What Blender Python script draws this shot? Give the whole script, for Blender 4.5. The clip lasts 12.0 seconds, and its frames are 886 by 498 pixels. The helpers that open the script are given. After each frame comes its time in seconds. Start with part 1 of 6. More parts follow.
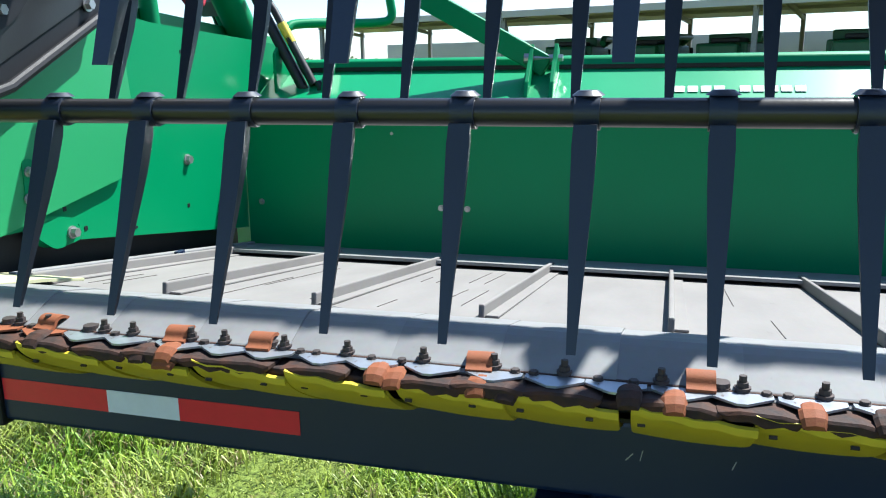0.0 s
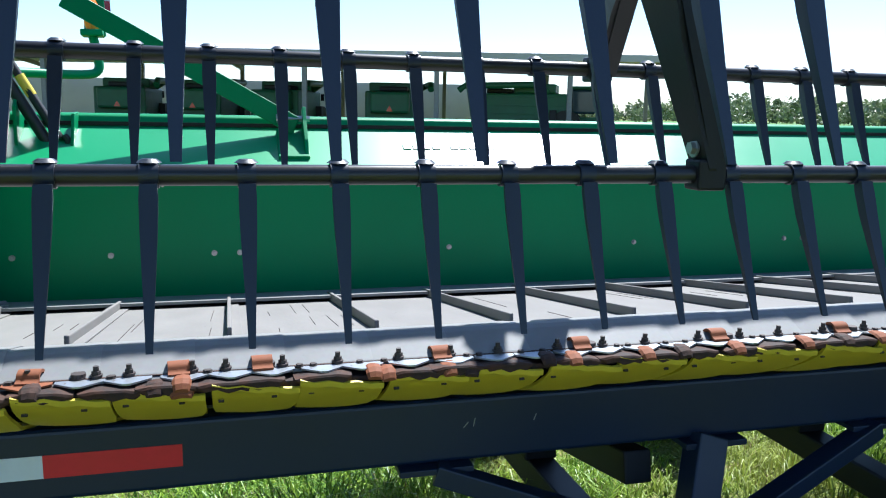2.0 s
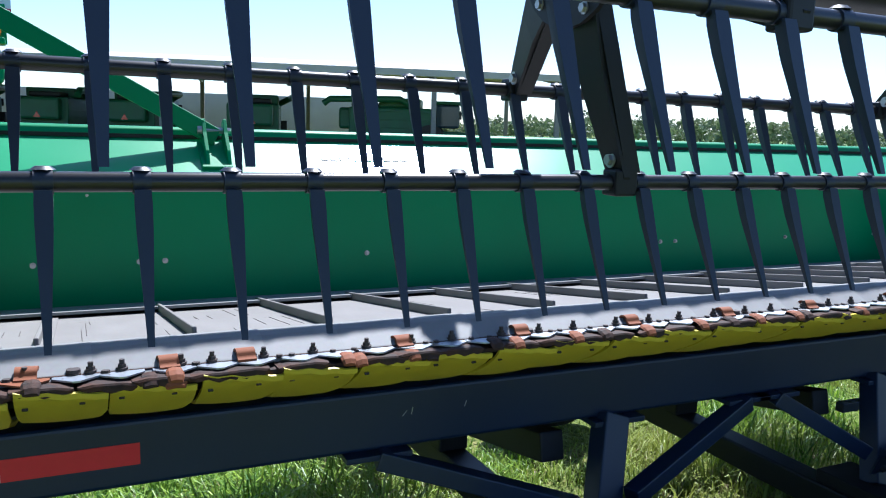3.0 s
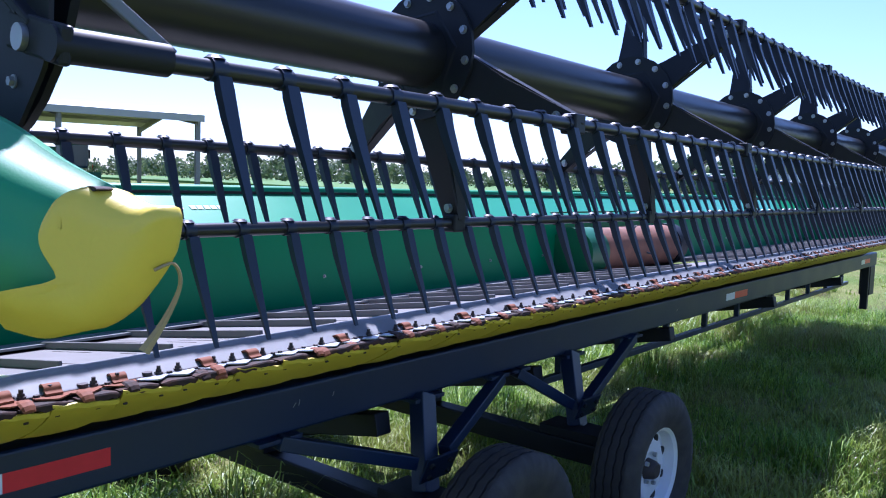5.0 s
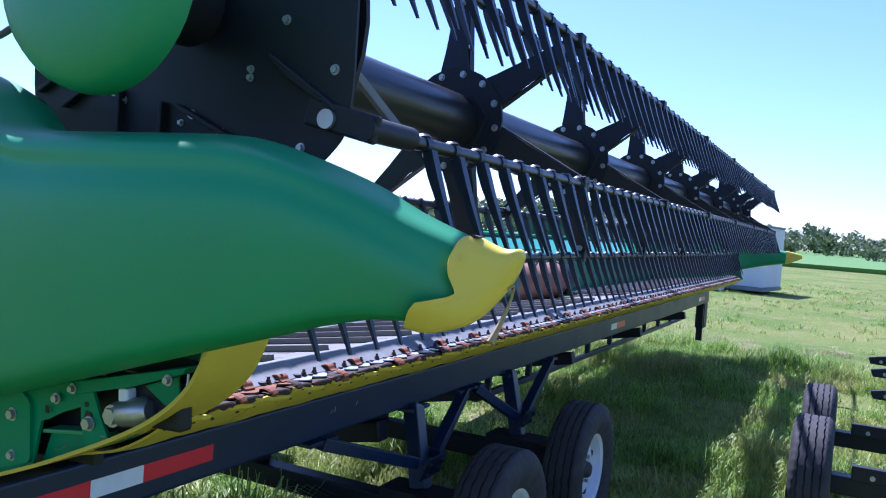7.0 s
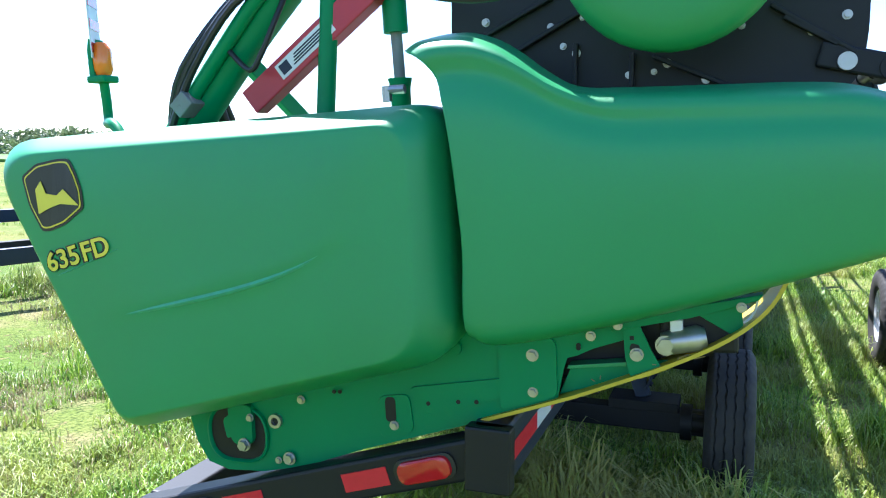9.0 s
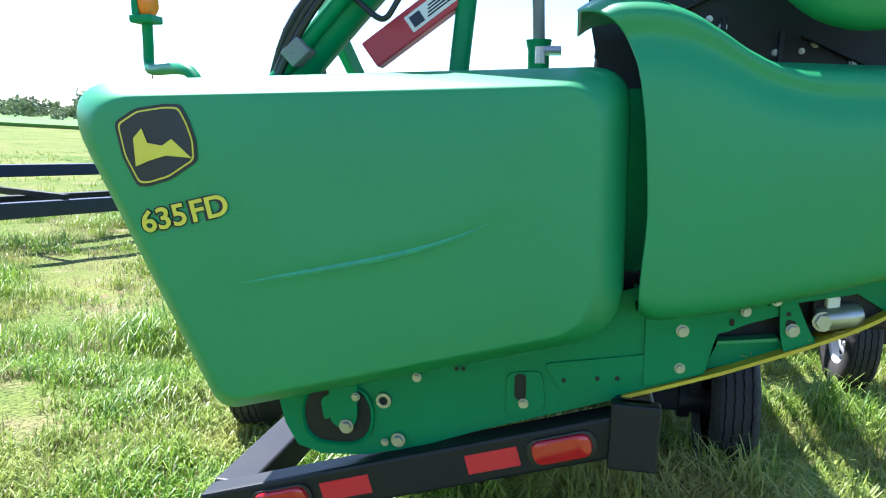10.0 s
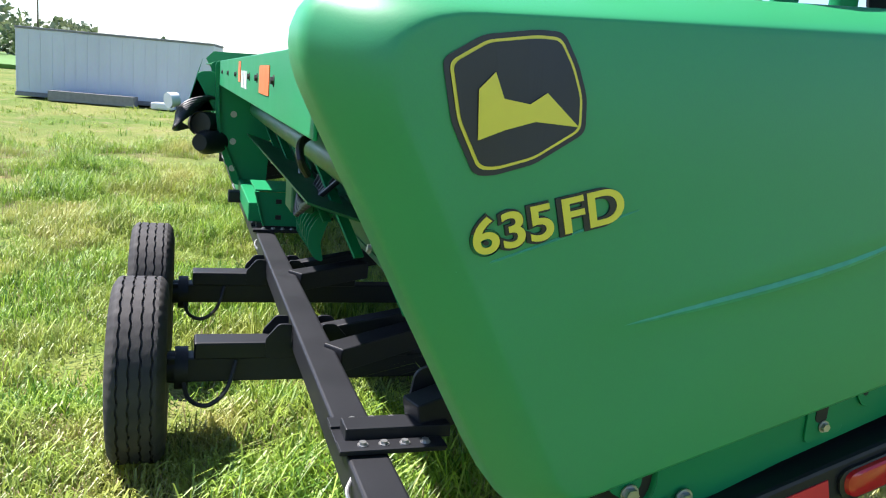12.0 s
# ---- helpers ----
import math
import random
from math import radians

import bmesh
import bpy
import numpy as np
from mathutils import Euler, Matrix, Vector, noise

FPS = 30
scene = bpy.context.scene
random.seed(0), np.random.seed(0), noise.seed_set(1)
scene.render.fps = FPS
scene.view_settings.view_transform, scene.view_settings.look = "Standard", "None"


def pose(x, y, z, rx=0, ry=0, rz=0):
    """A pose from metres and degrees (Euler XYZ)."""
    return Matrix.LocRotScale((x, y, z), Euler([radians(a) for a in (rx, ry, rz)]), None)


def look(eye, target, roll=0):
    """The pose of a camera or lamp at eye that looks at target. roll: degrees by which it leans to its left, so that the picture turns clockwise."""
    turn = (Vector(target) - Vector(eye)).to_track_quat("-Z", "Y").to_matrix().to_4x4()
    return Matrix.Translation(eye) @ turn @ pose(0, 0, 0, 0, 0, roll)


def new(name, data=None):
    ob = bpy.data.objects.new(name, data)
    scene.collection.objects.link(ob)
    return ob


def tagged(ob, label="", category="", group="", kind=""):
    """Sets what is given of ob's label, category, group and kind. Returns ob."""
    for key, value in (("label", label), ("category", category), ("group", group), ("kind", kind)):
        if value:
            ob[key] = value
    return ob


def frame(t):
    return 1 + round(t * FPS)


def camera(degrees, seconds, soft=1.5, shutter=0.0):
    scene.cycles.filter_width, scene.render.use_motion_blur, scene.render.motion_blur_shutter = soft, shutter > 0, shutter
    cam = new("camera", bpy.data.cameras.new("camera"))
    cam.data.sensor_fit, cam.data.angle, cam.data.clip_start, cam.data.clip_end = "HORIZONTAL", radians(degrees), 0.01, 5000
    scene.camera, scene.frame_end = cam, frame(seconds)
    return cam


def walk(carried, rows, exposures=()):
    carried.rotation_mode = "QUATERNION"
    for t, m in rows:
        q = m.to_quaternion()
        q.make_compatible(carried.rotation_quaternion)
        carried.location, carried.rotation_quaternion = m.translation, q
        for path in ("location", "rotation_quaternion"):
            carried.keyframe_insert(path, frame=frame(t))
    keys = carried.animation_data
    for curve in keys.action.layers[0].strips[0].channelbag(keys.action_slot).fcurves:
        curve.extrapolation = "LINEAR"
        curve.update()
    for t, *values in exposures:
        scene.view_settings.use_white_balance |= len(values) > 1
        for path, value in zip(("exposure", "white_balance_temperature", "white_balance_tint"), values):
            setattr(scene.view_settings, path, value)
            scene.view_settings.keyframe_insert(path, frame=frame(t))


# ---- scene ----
cam = camera(58.2, 12.0, soft=1.1)
PATH = [
    (0, (1.974, -1.347, 1.549), (1.431, 0.526, 1.107), -0.7),
    (0.5, (1.82, -1.488, 1.576), (1.474, 0.435, 1.152), -0.2),
    (1, (1.661, -1.553, 1.574), (1.624, 0.399, 1.139), -0.6),
    (1.5, (1.501, -1.592, 1.598), (1.789, 0.348, 1.203), 0.2),
    (2, (1.388, -1.73, 1.603), (1.908, 0.172, 1.266), 1.1),
    (2.5, (1.271, -1.829, 1.609), (1.956, 0.021, 1.28), 1.5),
    (2.7, (1.235, -1.822, 1.598), (1.978, 0.008, 1.285), 1.7),
    (4.3, (0.558, -2.012, 1.628), (1.869, -0.52, 1.393), 0.0),
    (4.5, (0.447, -2.014, 1.63), (1.826, -0.581, 1.415), -0.2),
    (5, (0.196, -2.024, 1.632), (1.743, -0.769, 1.463), 1.9),
    (5.5, (-0.071, -2.082, 1.664), (1.567, -0.941, 1.543), 3.8),
    (6, (-0.243, -2.034, 1.641), (1.472, -1.007, 1.58), 4.2),
    (6.5, (-0.44, -1.93, 1.657), (1.325, -0.991, 1.619), 4.3),
    (6.7, (-0.516, -1.86, 1.644), (1.259, -0.939, 1.602), 4.4),
    (8.3, (-1.149, -1.005, 1.618), (0.652, -0.169, 1.382), 2.0),
    (8.5, (-1.214, -0.864, 1.619), (0.599, -0.057, 1.373), 1.3),
    (9, (-1.346, -0.514, 1.631), (0.516, 0.174, 1.38), -0.1),
    (9.5, (-1.413, -0.16, 1.594), (0.496, 0.364, 1.306), 0.5),
    (10, (-1.439, 0.22, 1.57), (0.512, 0.552, 1.282), 2.9),
    (10.5, (-1.412, 0.611, 1.584), (0.569, 0.719, 1.333), 3.2),
    (11, (-1.238, 0.976, 1.534), (0.733, 0.897, 1.207), 2.3),
    (11.5, (-0.989, 1.305, 1.535), (0.947, 0.983, 1.153), 3.6),
    (12, (-0.699, 1.624, 1.518), (1.163, 1.006, 1.125), 5.1),
]
walk(cam, [(t, look(e, g, r)) for t, e, g, r in PATH], exposures=[(0, 1.4, 5950, 7), (1.5, 1.3, 5800, 8), (2.7, 1.15, 5600, 10), (4.3, 1.12, 5250, 28), (6.7, 1.05, 4950, 31), (8.3, 1.95, 5600, 15), (10, 1.8, 5700, 14), (12, 1.52, 6250, 17)])

# ---- light ----
SUN = Vector((0.414, 0.492, 1.0)).normalized()
world = bpy.data.worlds.new("world")
scene.world = world
world.use_nodes = True
wn = world.node_tree.nodes
sky = wn.new("ShaderNodeTexSky")
sky.sky_type = "NISHITA"
sky.sun_disc = False
sky.sun_elevation = math.asin(SUN.z)
sky.sun_rotation = math.atan2(SUN.x, SUN.y)
sky.air_density, sky.dust_density, sky.ozone_density = 1.0, 0.45, 4.5
wn["Background"].inputs["Strength"].default_value = 0.094
world.node_tree.links.new(sky.outputs[0], wn["Background"].inputs["Color"])
sun = new("sun", bpy.data.lights.new("sun", "SUN"))
sun.data.energy, sun.data.angle, sun.data.color = 5.0, radians(0.6), (1.0, 0.95, 0.88)
sun.matrix_world = look(SUN * 40, (0, 0, 0))

# ---- materials ----


def material(name, base, rough=0.5, metal=0.0, dark=None, scale=6.0, amount=0.35, fine=60.0, bump=0.05, spec=0.5, coat=0.0, stretch=(1, 1, 1), spots=None, spot_at=0.62, coat_rough=0.12):
    """Two scales of variation between base and dark, fine grain in the bump, and spots of another colour."""
    m = bpy.data.materials.new(name)
    m.use_nodes = True
    nt = m.node_tree
    n, l = nt.nodes, nt.links
    b = n["Principled BSDF"]
    b.inputs["Metallic"].default_value = metal
    b.inputs["Specular IOR Level"].default_value = spec
    b.inputs["Coat Weight"].default_value = coat
    b.inputs["Coat Roughness"].default_value = coat_rough
    tc = n.new("ShaderNodeTexCoord")
    mp = n.new("ShaderNodeMapping")
    mp.inputs["Scale"].default_value = stretch
    l.new(tc.outputs["Object"], mp.inputs["Vector"])
    big = n.new("ShaderNodeTexNoise")
    big.inputs["Scale"].default_value, big.inputs["Detail"].default_value = scale, 5
    small = n.new("ShaderNodeTexNoise")
    small.inputs["Scale"].default_value, small.inputs["Detail"].default_value = fine, 4
    for t in (big, small):
        l.new(mp.outputs[0], t.inputs["Vector"])
    ramp = n.new("ShaderNodeValToRGB")
    ramp.color_ramp.elements[0].position, ramp.color_ramp.elements[1].position = 0.35, 0.7
    d = dark if dark else tuple(c * 0.6 for c in base)
    ramp.color_ramp.elements[0].color = (*[x + (y - x) * amount for x, y in zip(base, d)], 1)
    ramp.color_ramp.elements[1].color = (*base, 1)
    l.new(big.outputs["Fac"], ramp.inputs[0])
    mix = n.new("ShaderNodeMix")
    mix.data_type = "RGBA"
    mix.blend_type = "MULTIPLY"
    mix.inputs["Factor"].default_value = 0.35 * amount
    l.new(ramp.outputs[0], mix.inputs["A"])
    l.new(small.outputs["Color"], mix.inputs["B"])
    out = mix.outputs["Result"]
    if spots:
        sr = n.new("ShaderNodeValToRGB")
        sr.color_ramp.elements[0].position, sr.color_ramp.elements[1].position = spot_at, spot_at + 0.06
        sn = n.new("ShaderNodeTexNoise")
        sn.inputs["Scale"].default_value, sn.inputs["Detail"].default_value = scale * 3.1, 6
        l.new(mp.outputs[0], sn.inputs["Vector"])
        l.new(sn.outputs["Fac"], sr.inputs[0])
        m2 = n.new("ShaderNodeMix")
        m2.data_type = "RGBA"
        l.new(sr.outputs[0], m2.inputs["Factor"])
        l.new(out, m2.inputs["A"])
        m2.inputs["B"].default_value = (*spots, 1)
        out = m2.outputs["Result"]
    l.new(out, b.inputs["Base Color"])
    rr = n.new("ShaderNodeMapRange")
    rr.inputs["To Min"].default_value, rr.inputs["To Max"].default_value = max(rough - 0.08, 0.03), min(rough + 0.12, 1)
    l.new(big.outputs["Fac"], rr.inputs["Value"])
    l.new(rr.outputs[0], b.inputs["Roughness"])
    if bump:
        bp = n.new("ShaderNodeBump")
        bp.inputs["Strength"].default_value, bp.inputs["Distance"].default_value = bump, 0.004
        l.new(small.outputs["Fac"], bp.inputs["Height"])
        l.new(bp.outputs[0], b.inputs["Normal"])
    return m


GREEN = material("green_paint", (0.007, 0.23, 0.083), 0.42, amount=0.25, scale=2.2, fine=140, bump=0.02, spec=0.22)
GLOSSGREEN = material("glossy_green_paint", (0.012, 0.3, 0.11), 0.36, amount=0.25, scale=2.2, fine=140, bump=0.015, spec=0.3, coat=0.5, coat_rough=0.15)
SHIELD = material("green_plastic", (0.024, 0.285, 0.098), 0.42, amount=0.3, scale=1.6, fine=300, bump=0.04, spec=0.5, coat=0.08, coat_rough=0.35)
# darker copy of the green paint, with shade put into its colour
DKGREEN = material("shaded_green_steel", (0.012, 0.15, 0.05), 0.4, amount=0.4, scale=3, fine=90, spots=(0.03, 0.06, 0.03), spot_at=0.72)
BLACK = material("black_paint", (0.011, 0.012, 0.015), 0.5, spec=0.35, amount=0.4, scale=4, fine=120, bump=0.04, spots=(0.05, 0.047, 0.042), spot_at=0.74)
SATIN = material("satin_black_tube", (0.02, 0.02, 0.022), 0.3, amount=0.3, scale=3, fine=160, bump=0.04)
TINE = material("black_plastic", (0.017, 0.024, 0.042), 0.42, amount=0.3, scale=9, fine=200)
BEAM = material("dark_blue_black_paint", (0.005, 0.017, 0.05), 0.42, amount=0.3, scale=2.5, fine=140, bump=0.03, spots=(0.07, 0.075, 0.08), spot_at=0.76)
YELLOW = material("yellow_poly", (0.62, 0.48, 0.03), 0.45, amount=0.3, scale=5, fine=120, dark=(0.4, 0.27, 0.02), spots=(0.16, 0.11, 0.03), spot_at=0.71)
NOSE = material("yellow_plastic", (0.72, 0.55, 0.05), 0.4, amount=0.15, scale=5, fine=200)
DRUM = material("rusty_drum", (0.3, 0.13, 0.07), 0.7, amount=0.6, scale=8, fine=120, bump=0.2, dark=(0.12, 0.05, 0.03))
CREAM = material("faded_cream_poly", (0.5, 0.5, 0.3), 0.6, amount=0.4, scale=14, fine=120, spots=(0.25, 0.24, 0.15), spot_at=0.66)
RUST = material("rusty_iron", (0.075, 0.026, 0.011), 0.8, amount=0.95, scale=38, fine=160, bump=0.25, dark=(0.014, 0.008, 0.006))
ORANGE = material("orange_rust", (0.25, 0.074, 0.024), 0.8, amount=0.7, scale=45, fine=300, bump=0.12, dark=(0.2, 0.06, 0.02))
BLADE = material("bright_blade_steel", (0.42, 0.45, 0.48), 0.36, metal=0.7, amount=0.3, scale=30, fine=200, spots=(0.16, 0.09, 0.05), spot_at=0.66)
STEEL = material("worn_sheet_steel", (0.25, 0.252, 0.248), 0.62, metal=0.0, spec=0.25, amount=0.5, scale=9, fine=90, bump=0.06, spots=(0.15, 0.14, 0.13), spot_at=0.68)
ZINC = material("zinc_bolt", (0.46, 0.46, 0.45), 0.35, metal=0.8, amount=0.3, scale=40, bump=0)
DARKBOLT = material("dark_bolt", (0.07, 0.055, 0.05), 0.6, metal=0.4, amount=0.5, scale=60)
BELT = material("draper_rubber", (0.22, 0.21, 0.198), 0.8, spec=0.25, amount=0.35, scale=4, fine=40, bump=0.08, stretch=(3, 1, 1), spots=(0.16, 0.15, 0.14), spot_at=0.7)
RUBBER = material("tyre_rubber", (0.022, 0.021, 0.021), 0.75, amount=0.6, scale=14, fine=120, bump=0.2, dark=(0.05, 0.045, 0.038), spots=(0.07, 0.06, 0.045), spot_at=0.7)
WHITE = material("white_enamel", (0.72, 0.73, 0.74), 0.35, amount=0.3, scale=9, fine=90, spots=(0.3, 0.26, 0.2), spot_at=0.72)
TRAILERWHITE = material("weathered_white_panel", (0.62, 0.65, 0.7), 0.5, amount=0.35, scale=0.8, fine=20, bump=0.02, stretch=(1, 1, 0.3))
REDTAPE = material("red_reflective_tape", (0.7, 0.015, 0.04), 0.3, amount=0.2, scale=30, fine=600, bump=0.05)
WHITETAPE = material("white_reflective_tape", (0.72, 0.76, 0.82), 0.3, amount=0.2, scale=30, fine=600, bump=0.05)
REDLENS = material("red_lens", (0.55, 0.015, 0.02), 0.12, amount=0.2, scale=30, fine=300, coat=0.6)
REDPAINT = material("red_paint", (0.5, 0.03, 0.05), 0.38, amount=0.25, scale=5)
AMBER = material("amber_lens", (0.9, 0.2, 0.01), 0.2, amount=0.1, coat=0.4)
ORANGETAPE = material("orange_reflector", (0.85, 0.16, 0.03), 0.35, amount=0.15)
HOSE = material("black_hose", (0.018, 0.018, 0.018), 0.45, amount=0.3, fine=150)
DECALBLACK = material("decal_black", (0.012, 0.014, 0.022), 0.35, amount=0.15)
DECALYELLOW = material("decal_yellow", (0.72, 0.62, 0.06), 0.35, amount=0.1)
STRAW = material("straw", (0.4, 0.3, 0.14), 0.8)
PALEBLUE = material("pale_streak_green", (0.05, 0.36, 0.19), 0.4, amount=0.4, scale=30)
CONCRETE = material("pale_wall_panel", (0.6, 0.6, 0.57), 0.7, amount=0.25, scale=0.6, fine=8, bump=0)
ROOF = material("galvanised_roof", (0.42, 0.42, 0.4), 0.5, metal=0.3, amount=0.4, scale=0.5, fine=10, bump=0)
DARKMACHINE = material("dark_green_machine", (0.012, 0.12, 0.05), 0.45, amount=0.5, scale=1.5, fine=20)
GLASS = material("tinted_glass", (0.03, 0.06, 0.08), 0.08, amount=0.2)
SIGN = material("sticker_white", (0.75, 0.76, 0.76), 0.5, amount=0.15)
BARK = material("bark", (0.12, 0.09, 0.06), 0.9, amount=0.6, scale=3, fine=20, bump=0.3)

# ---- mesh helpers ----


def part(name, bm, mat, parent=None, label="", smooth=False, angle=35):
    """Links a bmesh as one mesh object under a thing or a part."""
    me = bpy.data.meshes.new(name)
    if SAG["m"] is not None:
        bm.transform(SAG["m"])
    bmesh.ops.recalc_face_normals(bm, faces=bm.faces)
    bm.to_mesh(me)
    bm.free()
    me.materials.append(mat)
    if smooth:
        me.shade_smooth()
        me.set_sharp_from_angle(angle=radians(angle))
    return piece(name, me, parent, None, label, False)


def piece(name, me, parent=None, m=None, label="", sag=True):
    """An object on a mesh that may be shared."""
    if sag and SAG["m"] is not None:
        m = SAG["m"] if m is None else SAG["m"] @ m
    ob = new(name, me)
    if parent:
        ob.parent = parent
        ob.matrix_parent_inverse = ORIGIN[parent.name].inverted()
    if m is not None:
        ob.matrix_basis = m
    ORIGIN[ob.name] = ob.matrix_basis.copy()
    return tagged(ob, label)


ORIGIN = {}
# the outer end of the header and its light bar hang a little down to the rear
END_SAG = Matrix(((0.98923, -0.01831, -0.02128, 0.0506), (0.0192, 0.98864, 0.04008, -0.0367), (0.02049, -0.04048, 0.98854, -0.0185), (0, 0, 0, 1)))
SAG = {"m": None}


def thing(name, at, label, category, group="", kind=""):
    ob = new(name)
    if SAG["m"] is not None:
        at = SAG["m"] @ Vector(at)
    ob.empty_display_size = 0.2
    ob.location = at
    ORIGIN[ob.name] = Matrix.Translation(at)
    return tagged(ob, label, category, group, kind)


def add_box(bm, x0, x1, y0, y1, z0, z1, m=None):
    vs = [bm.verts.new((x, y, z)) for x in (x0, x1) for y in (y0, y1) for z in (z0, z1)]
    for f in ((0, 1, 3, 2), (4, 6, 7, 5), (0, 4, 5, 1), (2, 3, 7, 6), (0, 2, 6, 4), (1, 5, 7, 3)):
        bm.faces.new([vs[i] for i in f])
    if m is not None:
        bmesh.ops.transform(bm, matrix=m, verts=vs)
    return vs


def bevelled(bm, w, seg=2):
    if w:
        bmesh.ops.bevel(bm, geom=list(bm.edges), offset=w, segments=seg, affect="EDGES", profile=0.5)
    return bm


def box(x0, x1, y0, y1, z0, z1, bev=0.004, seg=2):
    bm = bmesh.new()
    add_box(bm, x0, x1, y0, y1, z0, z1)
    return bevelled(bm, bev, seg)


def frame_of(p, q, up=(0, 0, 1)):
    p, q = Vector(p), Vector(q)
    d = (q - p).normalized()
    u = Vector(up)
    s = d.cross(u)
    if s.length < 1e-4:
        s = d.cross(Vector((0, 1, 0)))
    s.normalize()
    u = s.cross(d)
    return Matrix((d, s, u)).transposed().to_4x4()


def bar(p, q, w, h, bev=0.004, up=(0, 0, 1)):
    """A box from p to q, w across and h along up."""
    bm = bmesh.new()
    n = (Vector(q) - Vector(p)).length
    add_box(bm, 0, n, -w / 2, w / 2, -h / 2, h / 2)
    bevelled(bm, bev)
    bm.transform(Matrix.Translation(p) @ frame_of(p, q, up))
    return bm


def add_sweep(bm, pts, radii, n=12, caps=True):
    """A round tube along points."""
    pts = [Vector(p) for p in pts]
    if not hasattr(radii, "__len__"):
        radii = [radii] * len(pts)
    rings = []
    side = None
    for i, p in enumerate(pts):
        d = (pts[min(i + 1, len(pts) - 1)] - pts[max(i - 1, 0)]).normalized()
        if side is None:
            side = d.cross(Vector((0, 0, 1)))
            if side.length < 1e-3:
                side = d.cross(Vector((0, 1, 0)))
        side = (side - d * side.dot(d)).normalized()
        u = d.cross(side)
        rings.append([bm.verts.new(p + (side * math.cos(a) + u * math.sin(a)) * radii[i]) for a in [2 * math.pi * k / n for k in range(n)]])
    for a, b in zip(rings, rings[1:]):
        for k in range(n):
            bm.faces.new((a[k], a[(k + 1) % n], b[(k + 1) % n], b[k]))
    if caps:
        bm.faces.new(rings[0])
        bm.faces.new(rings[-1])
    return bm


def sweep(pts, radii, n=12, caps=True):
    return add_sweep(bmesh.new(), pts, radii, n, caps)


def curve_pts(pts, steps=6):
    """Points of a smooth line through pts."""
    pts = [Vector(p) for p in pts]
    out = []
    for i in range(len(pts) - 1):
        a, b, c, d = pts[max(i - 1, 0)], pts[i], pts[i + 1], pts[min(i + 2, len(pts) - 1)]
        for k in range(steps):
            t = k / steps
            out.append(0.5 * (2 * b + (c - a) * t + (2 * a - 5 * b + 4 * c - d) * t * t + (3 * b - a - 3 * c + d) * t ** 3))
    return out + [pts[-1]]


def prism(yz, x0, x1, bev=0.0):
    """A (y, z) outline drawn out along x."""
    bm = bmesh.new()
    a = [bm.verts.new((x0, y, z)) for y, z in yz]
    b = [bm.verts.new((x1, y, z)) for y, z in yz]
    n = len(yz)
    bm.faces.new(a)
    bm.faces.new(b)
    for i in range(n):
        bm.faces.new((a[i], a[(i + 1) % n], b[(i + 1) % n], b[i]))
    return bevelled(bm, bev)


def sheet(yz, x0, x1, thick, nx=1):
    """A thin sheet along x whose section is the open (y, z) line."""
    line = [Vector((0, y, z)) for y, z in yz]
    off = []
    for i, p in enumerate(line):
        d = (line[min(i + 1, len(line) - 1)] - line[max(i - 1, 0)]).normalized()
        off.append(p + Vector((0, -d.z, d.y)) * thick)
    loop = [(p.y, p.z) for p in line] + [(p.y, p.z) for p in reversed(off)]
    return prism(loop, x0, x1)


def loft(rings, cap=True, close=True):
    bm = bmesh.new()
    vs = [[bm.verts.new(p) for p in r] for r in rings]
    n = len(vs[0])
    for a, b in zip(vs, vs[1:]):
        for k in range(n if close else n - 1):
            bm.faces.new((a[k], a[(k + 1) % n], b[(k + 1) % n], b[k]))
    if cap:
        bm.faces.new(vs[0])
        bm.faces.new(vs[-1])
    return bm


def add_hex(bm, at, axis, r, h, n=6, washer=0.0):
    at, axis = Vector(at), Vector(axis).normalized()
    if washer:
        add_sweep(bm, [at, at + axis * h * 0.25], washer, 14)
    add_sweep(bm, [at, at + axis * h], [r, r * 0.93], n)


def hexbolt(at, axis, r, h, washer=0.0):
    bm = bmesh.new()
    add_hex(bm, at, axis, r, h, 6, washer)
    return bm


def rounded(pts, r, seg=6):
    """A 2D outline with its corners rounded."""
    out = []
    n = len(pts)
    for i in range(n):
        a, b, c = Vector(pts[i - 1]), Vector(pts[i]), Vector(pts[(i + 1) % n])
        rr = r[i] if hasattr(r, "__len__") else r
        p, q = b + (a - b).normalized() * rr, b + (c - b).normalized() * rr
        for k in range(seg + 1):
            t = k / seg
            out.append((p * (1 - t) ** 2 + b * 2 * t * (1 - t) + q * t * t))
    return out

# ---- ground ----


